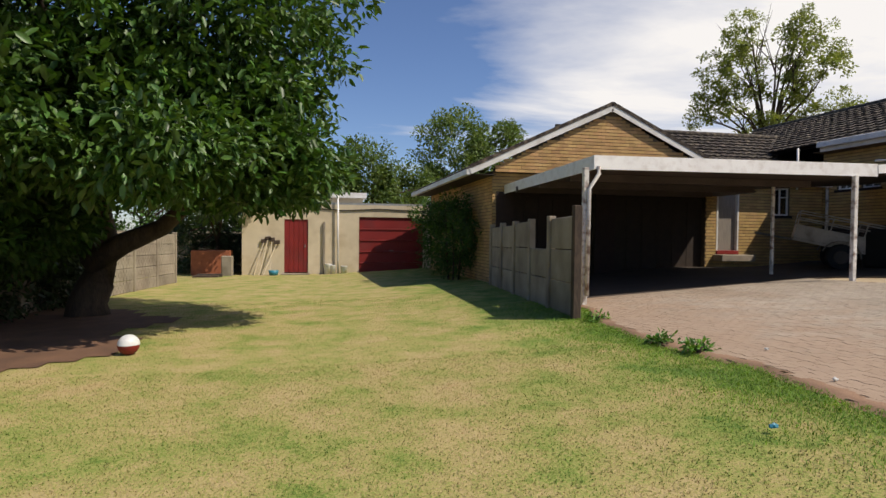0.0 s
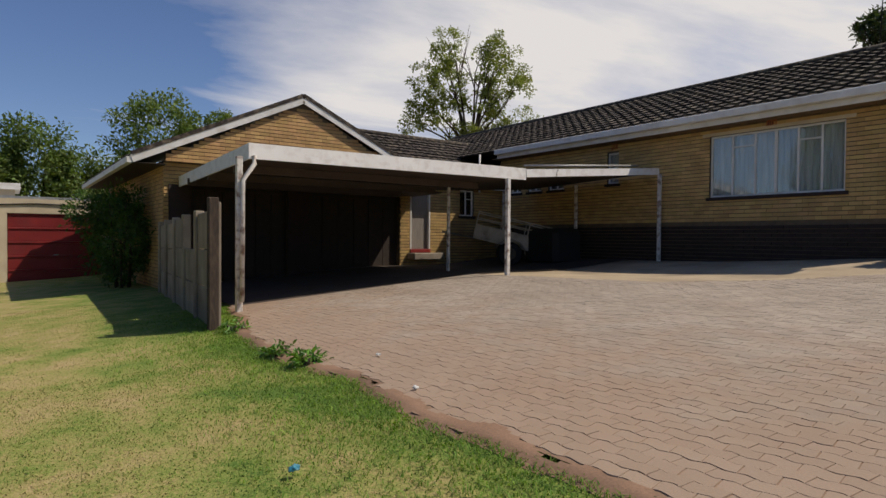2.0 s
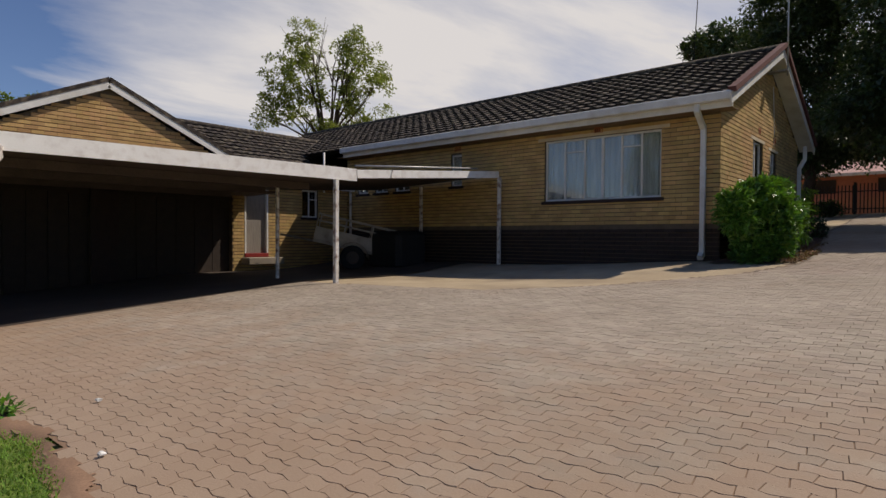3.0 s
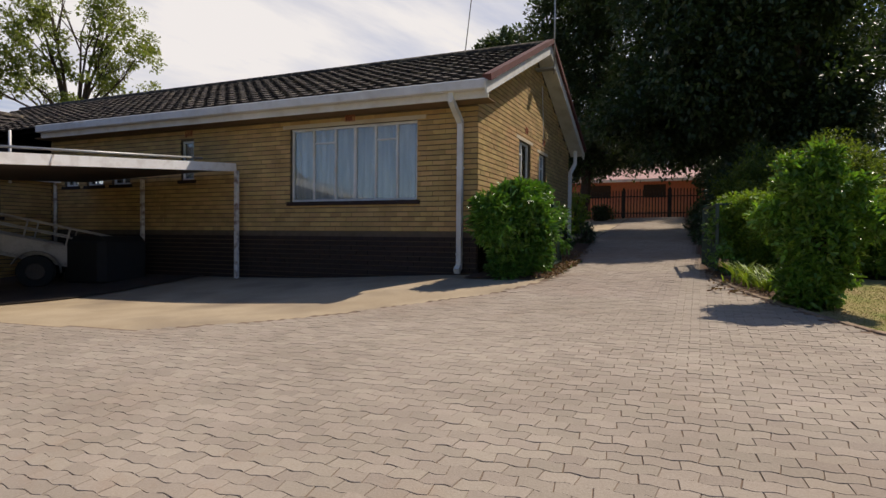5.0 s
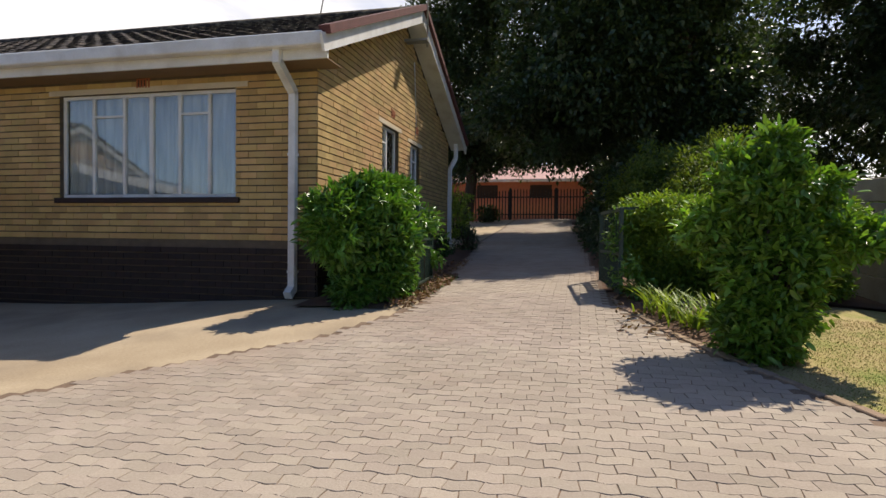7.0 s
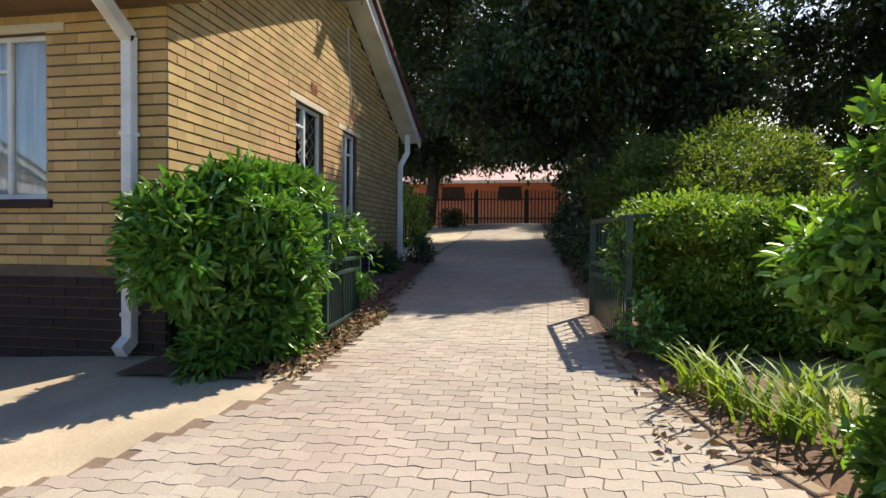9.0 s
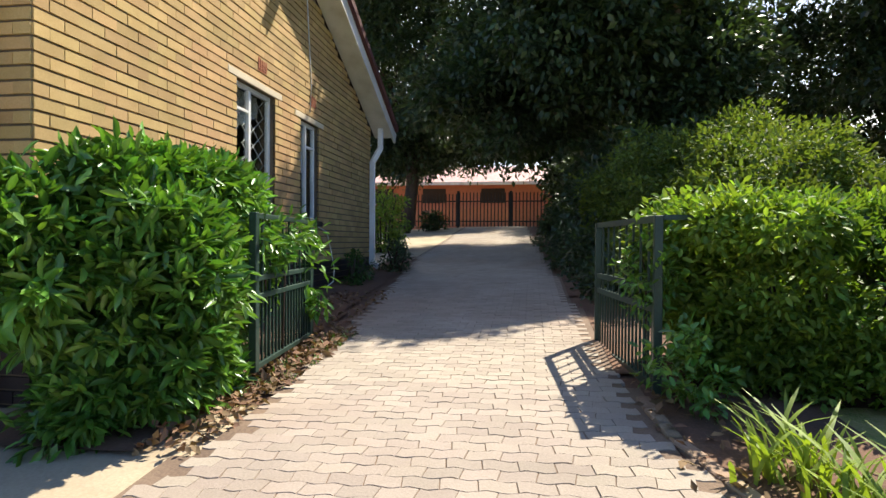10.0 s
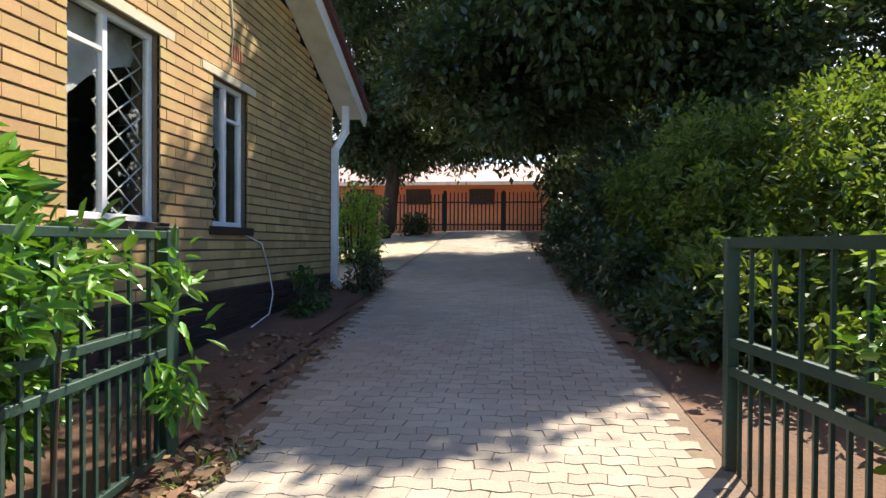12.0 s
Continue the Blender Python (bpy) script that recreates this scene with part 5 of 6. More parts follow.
def tree(label, base, top, r0, ellipsoids, mat, per, radius, leaves, size, limbs=8, fancy=False, shell=0.5, flat=0.75, name="tree", spread=0.9, droop=0.25, floor=None):
    t = thing(name, label, "tree")
    ends = []
    for _ in range(limbs):
        c, h, s = random.choice(ellipsoids)
        v = Vector(np.random.normal(size=3)).normalized()
        ends.append([c[i] + h[i] * v[i] * 0.7 for i in range(3)])
    limb_mesh(t, base, top, r0, ends)
    p, o = clumps(ellipsoids, per, radius, leaves, shell, flat, floor)
    leaf_mesh("crown", p, o, size, mat, t, fancy, droop, spread)
    return t


def bush(label, ellipsoids, mat, per, radius, leaves, size, fancy=True, shell=0.6, stems=6, floor=0.02, cat="bush", name="bush", droop=0.1, spread=0.8, thick=1.0, shoots=0):
    t = thing(name, label, cat)
    c, h, _ = ellipsoids[0]
    for k in range(stems):
        bm = bmesh.new()
        a = 2 * math.pi * k / stems
        x, y = c[0] + 0.25 * h[0] * math.cos(a), c[1] + 0.25 * h[1] * math.sin(a)
        tube_into(bm, [(x, y, gz(x, y) - 0.05), (c[0] + 0.4 * h[0] * math.cos(a), c[1] + 0.4 * h[1] * math.sin(a), c[2]), (c[0] + 0.6 * h[0] * math.cos(a + 0.4), c[1] + 0.6 * h[1] * math.sin(a + 0.4), c[2] + h[2] * 0.6)], [0.03 * thick, 0.02 * thick, 0.008 * thick], 6)
        part("stem", bm, M["bark"], t)
    p, o = clumps(ellipsoids, per, radius, leaves, shell, 0.85, floor)
    leaf_mesh("foliage", p, o, size, mat, t, fancy, droop, spread)
    if shoots:
        # rosettes of leaves at the tips of the outer shoots
        p, o = clumps([(c, tuple(q * 1.02 for q in h), w) for c, h, w in ellipsoids], shoots, 0.022, 8, 0.96, 0.85, floor)
        o[:, 2] += 0.45
        leaf_mesh("young_foliage", p, o, size * 1.05, mat, t, fancy, 0.0, 0.35)
    return t


# the lawn tree
lx, ly = -3.95, 11.2
tree("large broad-leaved tree shading the lawn beside the wall", (lx, ly, gz(lx, ly)), (lx + 0.15, ly - 0.3, 2.3), 0.29,
     [((-3.4, 9.8, 5.2), (3.6, 3.6, 3.1), 0.9), ((-6.5, 9.0, 4.6), (3.2, 4.0, 3.0), 0.8), ((-1.6, 9.6, 5.0), (2.1, 2.6, 2.5), 0.6), ((-5.2, 7.5, 5.6), (3.0, 2.5, 2.6), 0.5), ((-1.9, 10.2, 2.9), (1.6, 1.6, 1.0), 0.22), ((-4.5, 10, 8.0), (3.6, 3.4, 1.8), 0.4), ((-6.6, 7.6, 2.9), (2.2, 2.0, 1.2), 0.35), ((-3.6, 8.6, 3.0), (2.6, 2.2, 0.9), 0.4), ((-1.3, 9.2, 2.9), (1.5, 1.4, 1.0), 0.25), ((-0.5, 9.3, 2.5), (0.9, 1.2, 0.55), 0.14), ((-2.2, 8.0, 2.6), (1.4, 1.4, 0.6), 0.2), ((-7.5, 11.0, 2.6), (2.4, 2.2, 1.6), 0.35), ((-4.7, 10.4, 1.75), (1.2, 1.2, 0.8), 0.3), ((-5.2, 9.0, 1.9), (1.2, 1.2, 0.9), 0.3)],
     M["leaf_tree"], 210, 0.48, 115, 0.16, limbs=14, fancy=True, shell=0.45)
bm = bmesh.new()
tube_into(bm, [(lx + 0.05, ly - 0.05, 0.9), (lx + 0.6, ly - 0.2, 1.25), (lx + 1.3, ly - 0.4, 1.55), (lx + 1.9, ly - 0.6, 2.1), (lx + 2.5, ly - 0.8, 2.9)], [0.22, 0.19, 0.15, 0.11, 0.06], 9)
part("low_limb", bm, M["bark"], bpy.data.objects["tree"])

bush("dark ivy and shrubs along the shaded wall", [((-7.2, 11.0, 1.0), (1.6, 3.4, 1.3), 1.0), ((-5.3, 10.6, 0.8), (0.6, 2.6, 1.1), 1.2), ((-5.0, 12.9, 0.9), (0.5, 1.7, 1.2), 0.8), ((-7.5, 15, 1.6), (1.5, 3.5, 1.2), 0.6), ((-9.5, 8.5, 1.2), (1.8, 3.0, 1.6), 0.8)], M["leaf_dark"], 120, 0.35, 60, 0.13, fancy=False, shell=0.4)

# added crown; the lobe at y 23.9 is out of sight and keeps sun off the chest
tree("dark shrubby tree added over the yard corner to shade it", (-4.2, 26.2, -0.3), (-4.2, 26.0, 1.6), 0.12,
     [((-4.4, 25.7, 2.6), (1.9, 1.2, 1.1), 0.5), ((-3.9, 26.3, 1.0), (0.8, 0.5, 1.1), 0.3), ((-3.7, 23.9, 2.7), (1.4, 1.1, 0.7), 0.4), ((-5.6, 25.9, 0.9), (0.9, 0.7, 1.2), 0.3)],
     M["leaf_dark"], 130, 0.4, 80, 0.13, limbs=6, shell=0.3)

# trees behind the garages
tree("rounded dark green tree behind the garage", (10.2, 40, 0), (10.2, 40, 5), 0.3, [((9.2, 40, 7.2), (2.9, 2.8, 3.0), 0.8), ((12.2, 40, 7.0), (2.4, 2.4, 2.9), 0.6), ((10.5, 39.5, 4.5), (3.4, 2.4, 2.4), 0.5)], M["leaf_olive"], 120, 0.7, 80, 0.26, shell=0.5)
tree("feathery green tree behind the outbuilding", (3.0, 35, 0), (3.0, 35, 3), 0.2, [((2.6, 35, 4.6), (1.7, 1.6, 2.6), 0.7), ((4.6, 35.5, 4.0), (1.6, 1.5, 2.0), 0.5), ((0.8, 35, 3.8), (1.6, 1.5, 1.8), 0.45), ((6.2, 36, 3.4), (1.8, 1.5, 1.8), 0.45)], M["leaf_olive"], 120, 0.5, 90, 0.22, flat=1.5, shell=0.4)
for x, y, w, h in ((-9, 33, 3.5, 2.4), (-15, 30, 4, 3.0), (-3, 34, 3.2, 1.9), (14, 36, 4.5, 2.2)):
    tree("low dark trees beyond the yard wall", (x, y, 0), (x, y, 1.5), 0.2, [((x, y, h * 0.9), (w, 2.0, h), 1.0)], M["leaf_mid"], 90, 0.7, 60, 0.28, shell=0.4)

# thin-crowned tall tree behind the house
tree("tall airy tree with thin grey limbs behind the house", (24.5, 28.4, 1), (24.4, 28.4, 7.0), 0.17,
     [((22.9, 29.5, 10.6), (1.9, 1.7, 2.3), 0.55), ((23.4, 29.2, 12.9), (1.0, 1.0, 1.5), 0.2), ((26.1, 27.2, 11.0), (1.8, 1.6, 2.3), 0.55), ((25.6, 27.6, 13.2), (0.9, 0.9, 0.9), 0.14), ((24.4, 28.4, 8.4), (2.8, 2.2, 1.4), 0.45), ((27.4, 26.3, 8.6), (1.0, 1.0, 1.0), 0.14), ((21.6, 30.4, 8.8), (0.9, 0.9, 1.1), 0.14)],
     M["leaf_pale"], 120, 0.42, 62, 0.19, limbs=20, shell=0.3)
tree("dark tree behind the gable end", (38, 11, 2), (38, 11, 8), 0.3, [((38.0, 10.3, 12.3), (1.9, 1.9, 1.3), 0.6), ((38.0, 12.0, 9.6), (1.6, 1.6, 1.5), 0.4)], M["leaf_dark"], 130, 0.6, 70, 0.26, shell=0.4)

# great dark trees over the drive
tree("great dark evergreen tree overhanging the drive", (25.5, -2.8, gz(25.5, -2.8)), (25.5, -2.4, 6), 0.4,
     [((26.0, -0.6, 8.2), (3.7, 3.6, 4.0), 0.9), ((23.8, -0.2, 6.8), (2.2, 1.9, 1.9), 0.45), ((25.6, 1.2, 5.6), (2.2, 2.2, 1.5), 0.4), ((23.3, -1.0, 8.5), (1.8, 2.0, 1.7), 0.5), ((23.2, -2.5, 8.4), (0.7, 0.8, 0.7), 0.12), ((24.4, -2.7, 5.4), (1.1, 1.1, 1.5), 0.25), ((29.5, 0.2, 12.4), (3.2, 3.2, 2.4), 0.35)],
     M["leaf_dark"], 300, 0.75, 170, 0.18, limbs=14, shell=0.35)
tree("dark tree beside the palisade fence", (31.8, 5.1, gz(31.8, 5.1)), (31.6, 5.0, 6.0), 0.24,
     [((31.8, 5.4, 9.0), (3.3, 2.6, 4.3), 1.0), ((34.4, 2.6, 6.3), (2.0, 2.2, 1.4), 0.4), ((32.5, 5.2, 5.6), (2.0, 1.6, 1.2), 0.25), ((29.2, 3.6, 12.5), (3.0, 2.6, 2.4), 0.4)],
     M["leaf_dark"], 280, 0.7, 160, 0.18, limbs=12, shell=0.35)
tree("dark tree in the hedge row beyond the lawn", (24.5, -10.5, 0.8), (24.5, -10.5, 5), 0.35,
     [((24.5, -10.0, 8.0), (4.6, 3.2, 5.0), 1.0), ((21.5, -11.5, 5.4), (2.4, 2.6, 3.0), 0.4), ((30.0, -8.5, 9.0), (4.2, 3.4, 6.0), 0.9)],
     M["leaf_dark"], 310, 0.85, 160, 0.22, limbs=12, shell=0.3)
tree("dark tree far down the drive", (39.5, -5.8, 2.5), (39.5, -5.8, 6), 0.3, [((39.5, -5.5, 8.5), (4.2, 3.8, 6.0), 1.0), ((33.0, -1.5, 4.6), (1.8, 1.7, 2.4), 0.35)], M["leaf_dark"], 200, 0.9, 90, 0.28, shell=0.4)
bush("dark shrubs lining the drive", [((29.0, -1.1, 3.4), (3.6, 1.5, 1.7), 0.7), ((24.0, -1.6, 2.9), (2.6, 1.6, 1.9), 0.7)], M["leaf_dark"], 150, 0.45, 90, 0.16, fancy=False, shell=0.4)
bush("tall leafy shrub with yellow-green lit tips", [((19.7, -2.0, 2.5), (2.0, 1.5, 1.2), 0.9), ((21.2, -1.0, 2.5), (1.6, 0.95, 1.4), 0.6), ((18.6, -1.9, 2.3), (1.4, 1.1, 1.1), 0.4), ((20.4, -2.2, 3.25), (1.3, 1.1, 0.75), 0.35), ((18.3, -0.55, 1.75), (1.3, 0.35, 0.5), 0.25)], M["leaf_shrub"], 230, 0.28, 110, 0.085, shell=0.5)
bush("dark low shrubs at the drive edge", [((21.6, 0.0, 1.95), (1.9, 0.4, 0.6), 0.6), ((25.3, 0.2, 2.2), (2.2, 0.4, 0.7), 0.6), ((19.0, -0.2, 1.65), (1.5, 0.28, 0.35), 0.35)], M["leaf_dark"], 110, 0.2, 70, 0.09, fancy=False, shell=0.4)
bush("green trees beyond the boundary wall", [((16.0, -5.2, 2.0), (5.5, 1.4, 1.1), 1.0)], M["leaf_lime"], 160, 0.45, 60, 0.16, fancy=False, shell=0.4)

# near bushes
bush("dense glossy green shrub at the brick corner", [((15.2, 3.12, 1.95), (0.95, 0.40, 0.62), 1.0), ((14.45, 2.92, 1.85), (0.42, 0.52, 0.66), 0.5), ((15.75, 3.15, 1.95), (0.40, 0.34, 0.6), 0.3), ((14.0, 3.2, 2.05), (0.28, 0.3, 0.42), 0.2), ((15.0, 3.0, 2.48), (0.85, 0.32, 0.14), 0.3), ((14.7, 3.0, 1.3), (0.7, 0.42, 0.3), 0.25)],
     M["leaf_bright"], 230, 0.14, 62, 0.115, fancy=2, shell=0.55, stems=9, shoots=330)
bush("loose sunlit green shrub at the lawn corner", [((12.65, -0.88, 1.72), (0.30, 0.32, 0.5), 0.8), ((12.68, -0.85, 2.3), (0.28, 0.32, 0.28), 0.4), ((12.78, -0.52, 2.0), (0.20, 0.22, 0.26), 0.2), ((12.6, -0.78, 1.28), (0.25, 0.28, 0.32), 0.4), ((12.6, -1.28, 1.95), (0.18, 0.26, 0.16), 0.13), ((12.55, -1.48, 2.02), (0.10, 0.12, 0.07), 0.04), ((12.65, -0.93, 2.62), (0.12, 0.14, 0.14), 0.08), ((12.75, -0.58, 2.5), (0.12, 0.12, 0.16), 0.06), ((12.6, -1.18, 2.32), (0.12, 0.14, 0.12), 0.05)],
     M["leaf_backlit"], 150, 0.12, 46, 0.078, shell=0.45, stems=8, shoots=150)
bush("clipped green hedge behind the open gate", [((15.65, -1.3, 1.8), (0.80, 1.25, 0.60), 1.2), ((15.6, -0.6, 2.25), (0.70, 0.6, 0.18), 0.4), ((15.7, -1.9, 2.25), (0.70, 0.8, 0.18), 0.4), ((15.4, -1.3, 1.45), (0.55, 1.15, 0.3), 0.6)],
     M["leaf_lime"], 260, 0.14, 85, 0.06, shell=0.7, stems=8, shoots=380, cat="hedge", name="hedge")
bush("thin sprigs of green leaves through the gate", [((15.35, 0.02, 1.95), (0.35, 0.14, 0.28), 0.5), ((14.75, -0.05, 1.45), (0.25, 0.18, 0.25), 0.35)], M["leaf_bright"], 60, 0.10, 22, 0.06, shell=0.3, stems=2, thick=0.25)
bush("leafy runners over the open gate", [((15.5, 2.58, 2.15), (0.45, 0.12, 0.22), 0.5), ((16.35, 2.58, 1.85), (0.10, 0.06, 0.42), 0.25), ((15.05, 2.72, 2.25), (0.42, 0.2, 0.32), 0.7)], M["leaf_bright"], 50, 0.11, 14, 0.11, fancy=2, shell=0.3, stems=2, thick=0.25)
bush("yellow-green bush behind the house corner", [((25.3, 4.3, 2.6), (0.7, 0.55, 0.95), 1.0)], M["leaf_lime"], 70, 0.22, 50, 0.10, shell=0.5)
bush("dark clump of shrubs at the foot of the fence", [((32.6, 4.3, zf + 0.2), (0.5, 0.5, 0.4), 1.0), ((32.9, 6.6, zf + 0.05), (0.6, 0.9, 0.25), 0.6)], M["leaf_dark"], 40, 0.2, 30, 0.12, fancy=False, shell=0.3, stems=4)
bush("dark small plant at the downpipe", [((21.6, 3.1, 1.85), (0.35, 0.3, 0.35), 1.0)], M["leaf_dark"], 26, 0.12, 30, 0.08, shell=0.4, stems=4)
bush("dark low plant at the foot of the wall", [((20.0, 3.35, 1.72), (0.4, 0.22, 0.28), 1.0)], M["leaf_mid"], 26, 0.1, 30, 0.06, shell=0.4, stems=4)
bush("dark climbing bush at the garage corner", [((3.9, 17.0, 1.5), (0.6, 1.5, 1.2), 1.0), ((3.3, 17.5, 2.0), (0.7, 0.9, 0.5), 0.3), ((3.9, 19.5, 1.2), (0.7, 0.9, 1.2), 0.4)], M["leaf_mid"], 110, 0.28, 60, 0.10, shell=0.5)
for x, y, r in ((3.72, 7.35, 0.16), (3.55, 5.55, 0.12), (3.6, 5.0, 0.1)):
    bush("low green weed at the paving edge", [((x, y, gz(x, y) + 0.05), (r * 1.3, r, 0.06), 1.0)], M["leaf_bright"], 14, 0.06, 14, 0.06, shell=0.2, stems=3, cat="weed", name="weed")


def blades(name, pts, height, width, lean, mat, label="", kind="", parent=None, seg=2):
    """Curved grass blades rising from points."""
    n = len(pts)
    a = rng.uniform(0, 2 * np.pi, n)
    h = height * rng.uniform(0.5, 1.25, n)
    L = lean * rng.uniform(0.2, 1.2, n) * h
    side = np.stack([-np.sin(a), np.cos(a), np.zeros(n)], -1) * (width * rng.uniform(0.6, 1.2, n))[:, None]
    dirv = np.stack([np.cos(a), np.sin(a), np.zeros(n)], -1)
    rows_ = []
    for k in range(seg + 1):
        t = k / seg
        c = pts + dirv * (L * t * t)[:, None] + np.array([0, 0, 1.0]) * (h * (t - 0.25 * t * t * lean))[:, None]
        w = (1 - t) if k == seg else 1 - 0.35 * t
        if k == seg:
            rows_.append(c[:, None, :])
        else:
            rows_.append(np.stack([c - side * w, c + side * w], 1))
    V = np.concatenate(rows_, 1)
    m = V.shape[1]
    offs = np.arange(n) * m
    me = bpy.data.meshes.new(name)
    blocks = []
    for k in range(seg - 1):
        blocks.append(offs[:, None] + np.array([2 * k, 2 * k + 1, 2 * k + 3, 2 * k + 2]))
    blocks.append(offs[:, None] + np.array([2 * seg - 2, 2 * seg - 1, 2 * seg]))
    idx = np.concatenate([b.ravel() for b in blocks])
    tot = np.concatenate([np.full(len(b), b.shape[1]) for b in blocks])
    V = V.reshape(-1, 3)
    me.vertices.add(len(V))
    me.vertices.foreach_set("co", V.astype(np.float32).ravel())
    me.loops.add(len(idx))
    me.loops.foreach_set("vertex_index", idx.astype(np.int32))
    me.polygons.add(len(tot))
    me.polygons.foreach_set("loop_start", np.concatenate([[0], np.cumsum(tot)[:-1]]).astype(np.int32))
    me.polygons.foreach_set("loop_total", tot.astype(np.int32))
    me.update(calc_edges=True)
    me.materials.append(mat)
    ob = new(name, me)
    if parent is not None:
        ob.parent = parent
    return tagged(ob, label, "", "", kind)


def ground_points(n, x0, x1, y0, y1, keep=None, lift=0.0):
    x, y = rng.uniform(x0, x1, n), rng.uniform(y0, y1, n)
    if keep is not None:
        k = np.array([keep(a, b) for a, b in zip(x, y)])
        x, y = x[k], y[k]
    return np.stack([x, y, ground_z(x, y) + lift], -1)


def unpaved(x, y):
    return not paved(x, y) and not apron_area(x, y)


lawn_pts = np.concatenate([ground_points(120000, -3.5, 4.4, 0.8, 6.0, unpaved), ground_points(70000, -6, 4.2, 6.0, 13.0, unpaved), ground_points(20000, -6, 4.2, 13, 24, unpaved)])
tagged(blades("grass", lawn_pts, 0.017, 0.0028, 1.3, M["lawn"], "short dry and green lawn grass", "stuff"), category="grass")
edge = ground_points(110000, 2.3, 4.9, 0.3, 10.0, lambda x, y: x < left_edge(y) + 0.04 * math.sin(y * 9) + 0.03 * math.sin(y * 3.3) and x > left_edge(y) - 0.10 - random.expovariate(2.6) - 0.2 * max(0, math.sin(y * 2.1)), 0.006)
tagged(blades("grass", edge, 0.036, 0.0032, 1.3, M["grass_green"], "lush green grass along the paving edge", "stuff"), category="grass")
side_pts = ground_points(70000, 8.5, 14.2, -3.0, 0.0, unpaved)
tagged(blades("grass", side_pts, 0.014, 0.003, 1.3, M["lawn"], "side lawn beside the drive", "stuff"), category="grass")
for cx, cy, n in ((13.75, -0.42, 46), (14.05, -0.30, 60), (13.45, -0.55, 60), (13.2, -0.75, 46), (13.85, -0.8, 50)):
    cl_pts = np.stack([rng.normal(cx, 0.09, n), rng.normal(cy, 0.09, n), np.zeros(n)], -1)
    cl_pts[:, 2] = ground_z(cl_pts[:, 0], cl_pts[:, 1])
    plant = thing("strap_leaf_plant", "clump of arching strap-leaved green plant by the drive", "plant", "strap-leaved clumps")
    for q in range(n):
        blades("leaf", cl_pts[q:q + 1], 0.34, 0.013, 0.9, M["leaf_lime"], "", "", plant, 5)

tagged(sheet("soil_drive", np.arange(13.0, 35.5, 0.25), np.arange(-3.0, 3.9, 0.25), 0.008, M["soil"], lambda x, y: y < SY - 0.1 and (x > 14.7 or y < 2.2) and y > (-0.6 if x < 15 else -2.9)), "bare red-brown soil along the drive", "soil", kind="structure")
# soil beds, dry leaves
bed = tagged(sheet("soil_bed", np.arange(14.0, 24.0, 0.1), np.arange(2.2, 3.8, 0.1), 0.035, M["soil"],
                   lambda x, y: y > np.interp(x, (14, 16, 24), (2.55, 2.62, 3.25)) and y < SY), "bare red-brown soil bed along the gable wall", "soil", kind="structure")
bed2 = tagged(sheet("soil_bed_south", np.arange(12.6, 33.0, 0.1), np.arange(-3.0, 1.2, 0.1), 0.03, M["soil"],
                    lambda x, y: y < np.interp(x, (12.6, 13.2, 14.4, 16, 20, 36), (-0.5, -0.27, 0.08, 0.18, 0.28, 0.98)) and y > (-0.75 if x < 15 else -2.8)), "soil bed under the hedge", "soil", kind="structure")
far_soil = tagged(sheet("soil_far", np.arange(22.5, 36.0, 0.25), np.arange(3.2, 11, 0.25), 0.02, M["apron"]), "bare sandy ground before the fence", "ground", kind="structure")
tree_soil = tagged(sheet("soil_tree", np.arange(-9, 0.5, 0.25), np.arange(4.0, 14, 0.25), 0.012, M["soil"],
                         lambda x, y: ((x + 5.6) / 3.3) ** 2 + ((y - 8.5) / 4.0) ** 2 < 1 + 0.25 * math.sin(x * 3) * math.sin(y * 2.3)), "bare soil under the lawn tree", "soil", kind="structure")
lp = np.concatenate([ground_points(700, 14.0, 16.6, 2.3, 2.62), ground_points(260, 16.6, 19, 2.5, 3.3), ground_points(200, 13.0, 15.4, -0.5, 0.15)])
lp[:, 2] += rng.uniform(0.04, 0.08, len(lp))
dl = leaf_mesh("dry_leaves", lp, in_ball(len(lp)) * np.array([1, 1, 0.2]), 0.07, M["dry_leaf"], None, False, 0.0, 0.3)
tagged(dl, "litter of curled dry brown leaves along the beds", "leaf litter", kind="stuff")
lw = np.concatenate([ground_points(220, 15.0, 16.6, 2.3, 2.55)])
tagged(blades("grass", lw, 0.10, 0.006, 0.8, M["leaf_bright"], "small green weeds below the gate", "stuff"), category="grass")


# ---- paving stones ----
PLN, PDP, WAVE = 0.157, 0.0925, 0.010


def paver_outline(flip):
    """A zigzag stone: both long sides follow the same wave, its ends lie across the wave."""
    L, D, gap, ends = PLN / 2, PDP / 2, 0.0012, 0.0022
    us, ws = (-0.5, -0.36, -0.24, 0.24, 0.36, 0.5), (0, -0.8, -1, 1, 0.8, 0)
    wear = lambda: random.uniform(-0.0018, 0.0012)
    ring = []
    for side_ in (-1, 1):
        run = [(side_ * (D - gap) + side_ * wear() + flip * w * WAVE, u * 2 * (L - ends) + side_ * flip * (0.006 if abs(u) > 0.4 else 0.0) + wear() * 0.5) for u, w in zip(us, ws)]
        ring += run if side_ > 0 else run[::-1]
    return ring


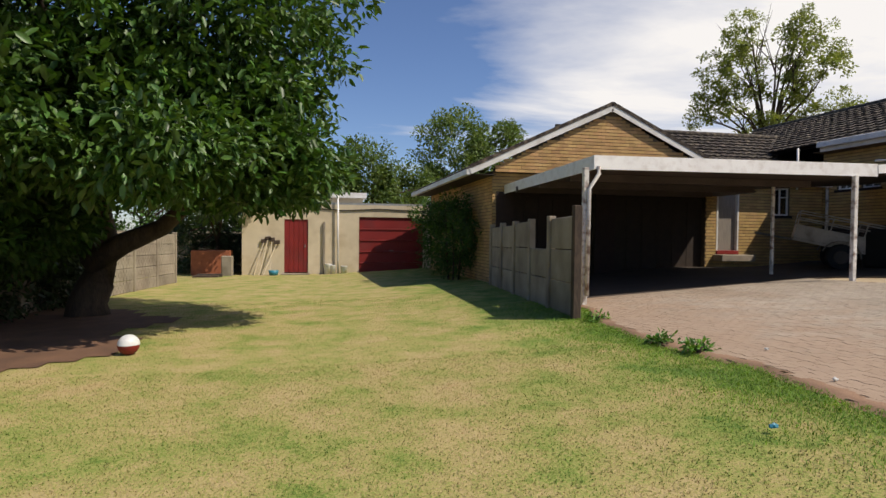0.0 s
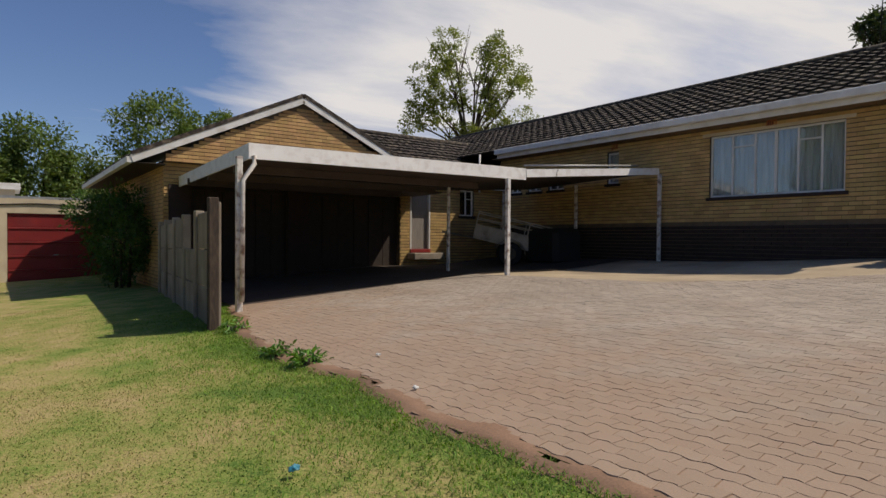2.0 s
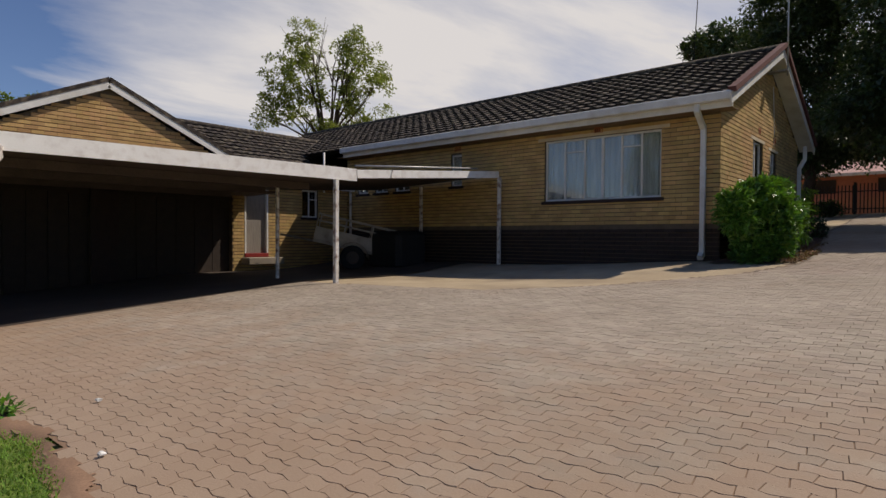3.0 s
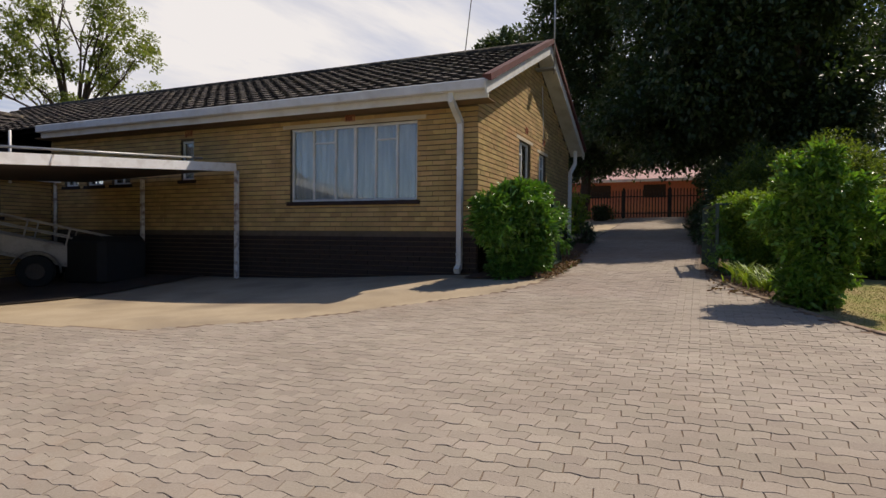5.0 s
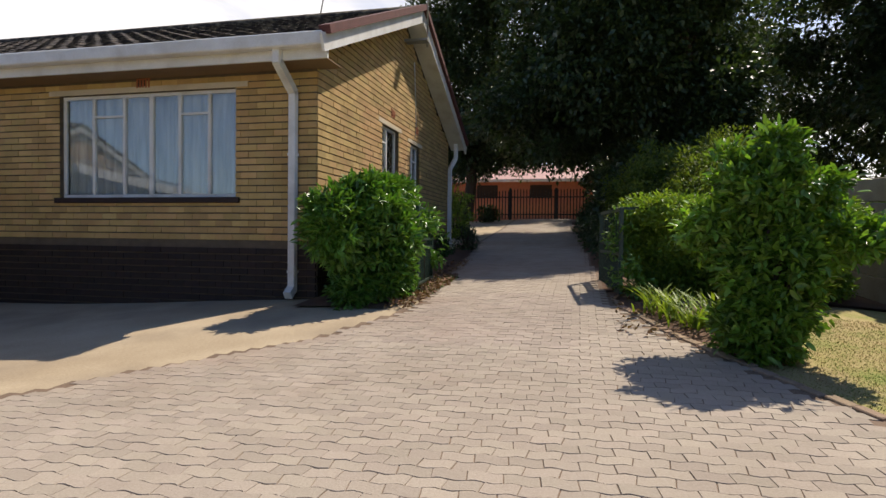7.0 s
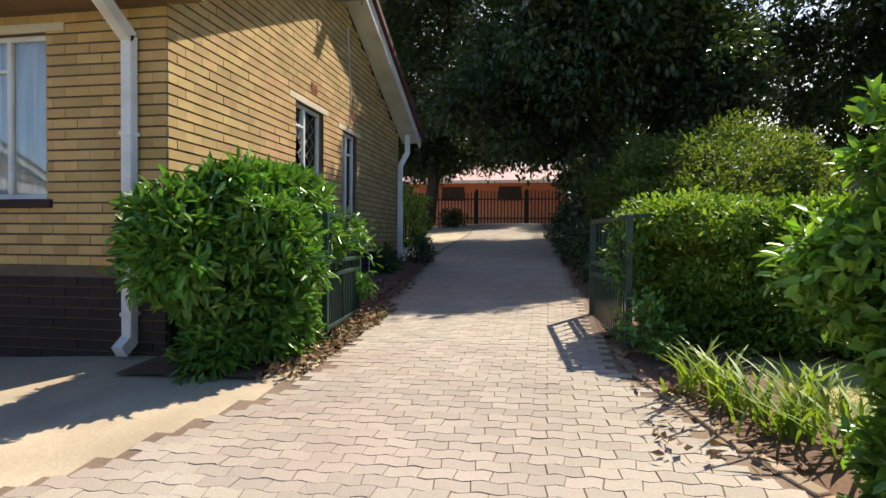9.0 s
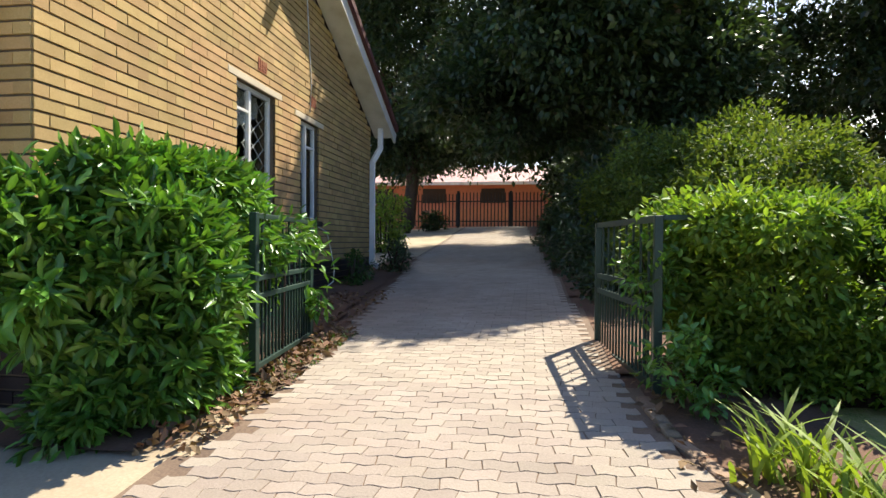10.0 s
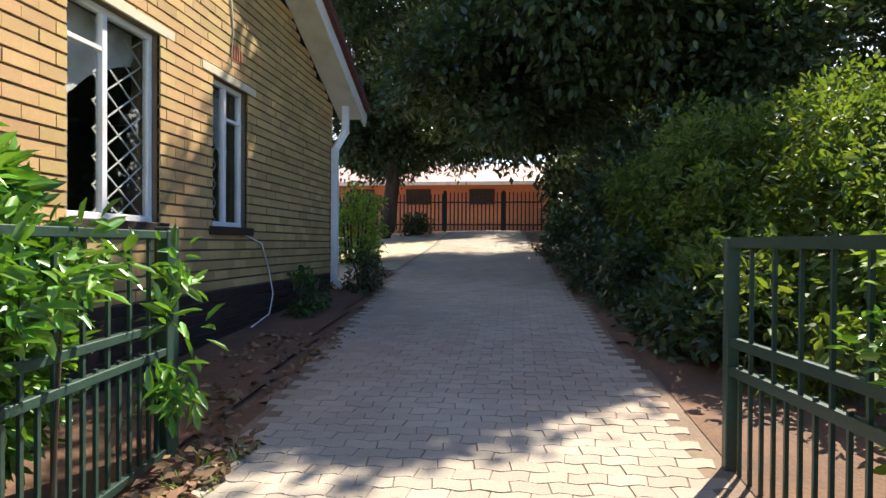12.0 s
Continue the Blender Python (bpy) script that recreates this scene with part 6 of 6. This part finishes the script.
def build_pavers():
    meshes = {1: [], -1: []}
    for flip in (1, -1):
        for _ in range(8):
            ring = paver_outline(flip)
            n = len(ring)
            verts = [(x * 0.97, y * 0.985, 0.0) for x, y in ring] + [(x, y, -0.003) for x, y in ring] + [(x, y, -0.022) for x, y in ring]
            faces = [tuple(range(n))] + [(k, (k + 1) % n, n + (k + 1) % n, n + k)[::-1] for k in range(n)] + [(n + k, n + (k + 1) % n, 2 * n + (k + 1) % n, 2 * n + k)[::-1] for k in range(n)]
            meshes[flip].append((mesh_of("paver", verts, faces, M["paver"]), np.array(verts), faces))
    verts, faces, singles, base = [], [], 0, 0
    for i in range(int((34.4 - 3.4) / PDP)):
        x = 3.4 + i * PDP
        flip = 1 if i % 2 else -1
        ys_ = -5.0 + np.arange(int(17 / PLN)) * PLN + (i % 2) * PLN / 2
        Z, ZX, ZY = ground_z(np.full(len(ys_), x), ys_), ground_z(np.full(len(ys_), x + 0.1), ys_), ground_z(np.full(len(ys_), x), ys_ + 0.1)
        for y, z0, zx, zy in zip(ys_, Z, ZX, ZY):
            if not (paved(x - 0.05, y) and paved(x + 0.05, y) and paved(x, y + 0.08) and paved(x, y - 0.08)):
                continue
            me, V, F = random.choice(meshes[flip])
            jx, jy = random.uniform(-0.0012, 0.0012), random.uniform(-0.0015, 0.0015)
            z = float(z0) + 0.030 + random.uniform(-0.0016, 0.0016)
            tx, ty = float(zx - z0) / 0.1 + random.uniform(-0.012, 0.012), float(zy - z0) / 0.1 + random.uniform(-0.012, 0.012)
            if 12.6 < x < 15.2 and 0.5 < y < 2.2 and singles < 298:
                ob = new("paver", me)
                ob.matrix_world = Matrix.Translation((x + jx, y + jy, z)) @ Euler((math.atan(ty), -math.atan(tx), 0)).to_matrix().to_4x4()
                ob.parent = pavement
                singles += 1
            else:
                P = V.copy()
                P[:, 2] += z + tx * V[:, 0] + ty * V[:, 1]
                P[:, 0] += x + jx
                P[:, 1] += y + jy
                verts.append(P)
                faces += [tuple(base + k for k in f) for f in F]
                base += len(V)
    ob = raw("pavers", np.concatenate(verts), faces, M["paver"], pavement)
    ob["kind"] = "stuff"


def edging(points, group_label):
    """A row of small upright edging stones along a line of the plan."""
    row = thing("edging", group_label, "kerb", kind="structure")
    w, d = 0.185, 0.075
    bm = bmesh.new()
    box_into(bm, (-w / 2, -d / 2, -0.06), (w / 2, d / 2, 0.0), 0.006)
    me = bpy.data.meshes.new("edging_stone")
    bm.to_mesh(me)
    bm.free()
    me.materials.append(M["edging"])
    for (x0, y0), (x1, y1) in zip(points, points[1:]):
        length = math.hypot(x1 - x0, y1 - y0)
        n = max(int(length / 0.195), 1)
        for k in range(n):
            t = (k + 0.5) / n
            x, y = x0 + (x1 - x0) * t, y0 + (y1 - y0) * t
            ob = new("edging_stone", me)
            ob.matrix_world = Matrix.Translation((x, y + random.uniform(-0.008, 0.008), gz(x, y) + 0.040 + random.uniform(-0.006, 0.004))) @ Euler((random.uniform(-0.05, 0.05), -math.atan2(gz(x1, y1) - gz(x0, y0), length), math.atan2(y1 - y0, x1 - x0) + random.uniform(-0.05, 0.05))).to_matrix().to_4x4()
            ob.parent = row


edging([(10.4, -1.58), (11.4, -1.1), (13.2, -0.27), (14.4, 0.08), (15.0, 0.13)], "row of worn sandy edging stones beside the lawn")
build_pavers()
single_bricks()
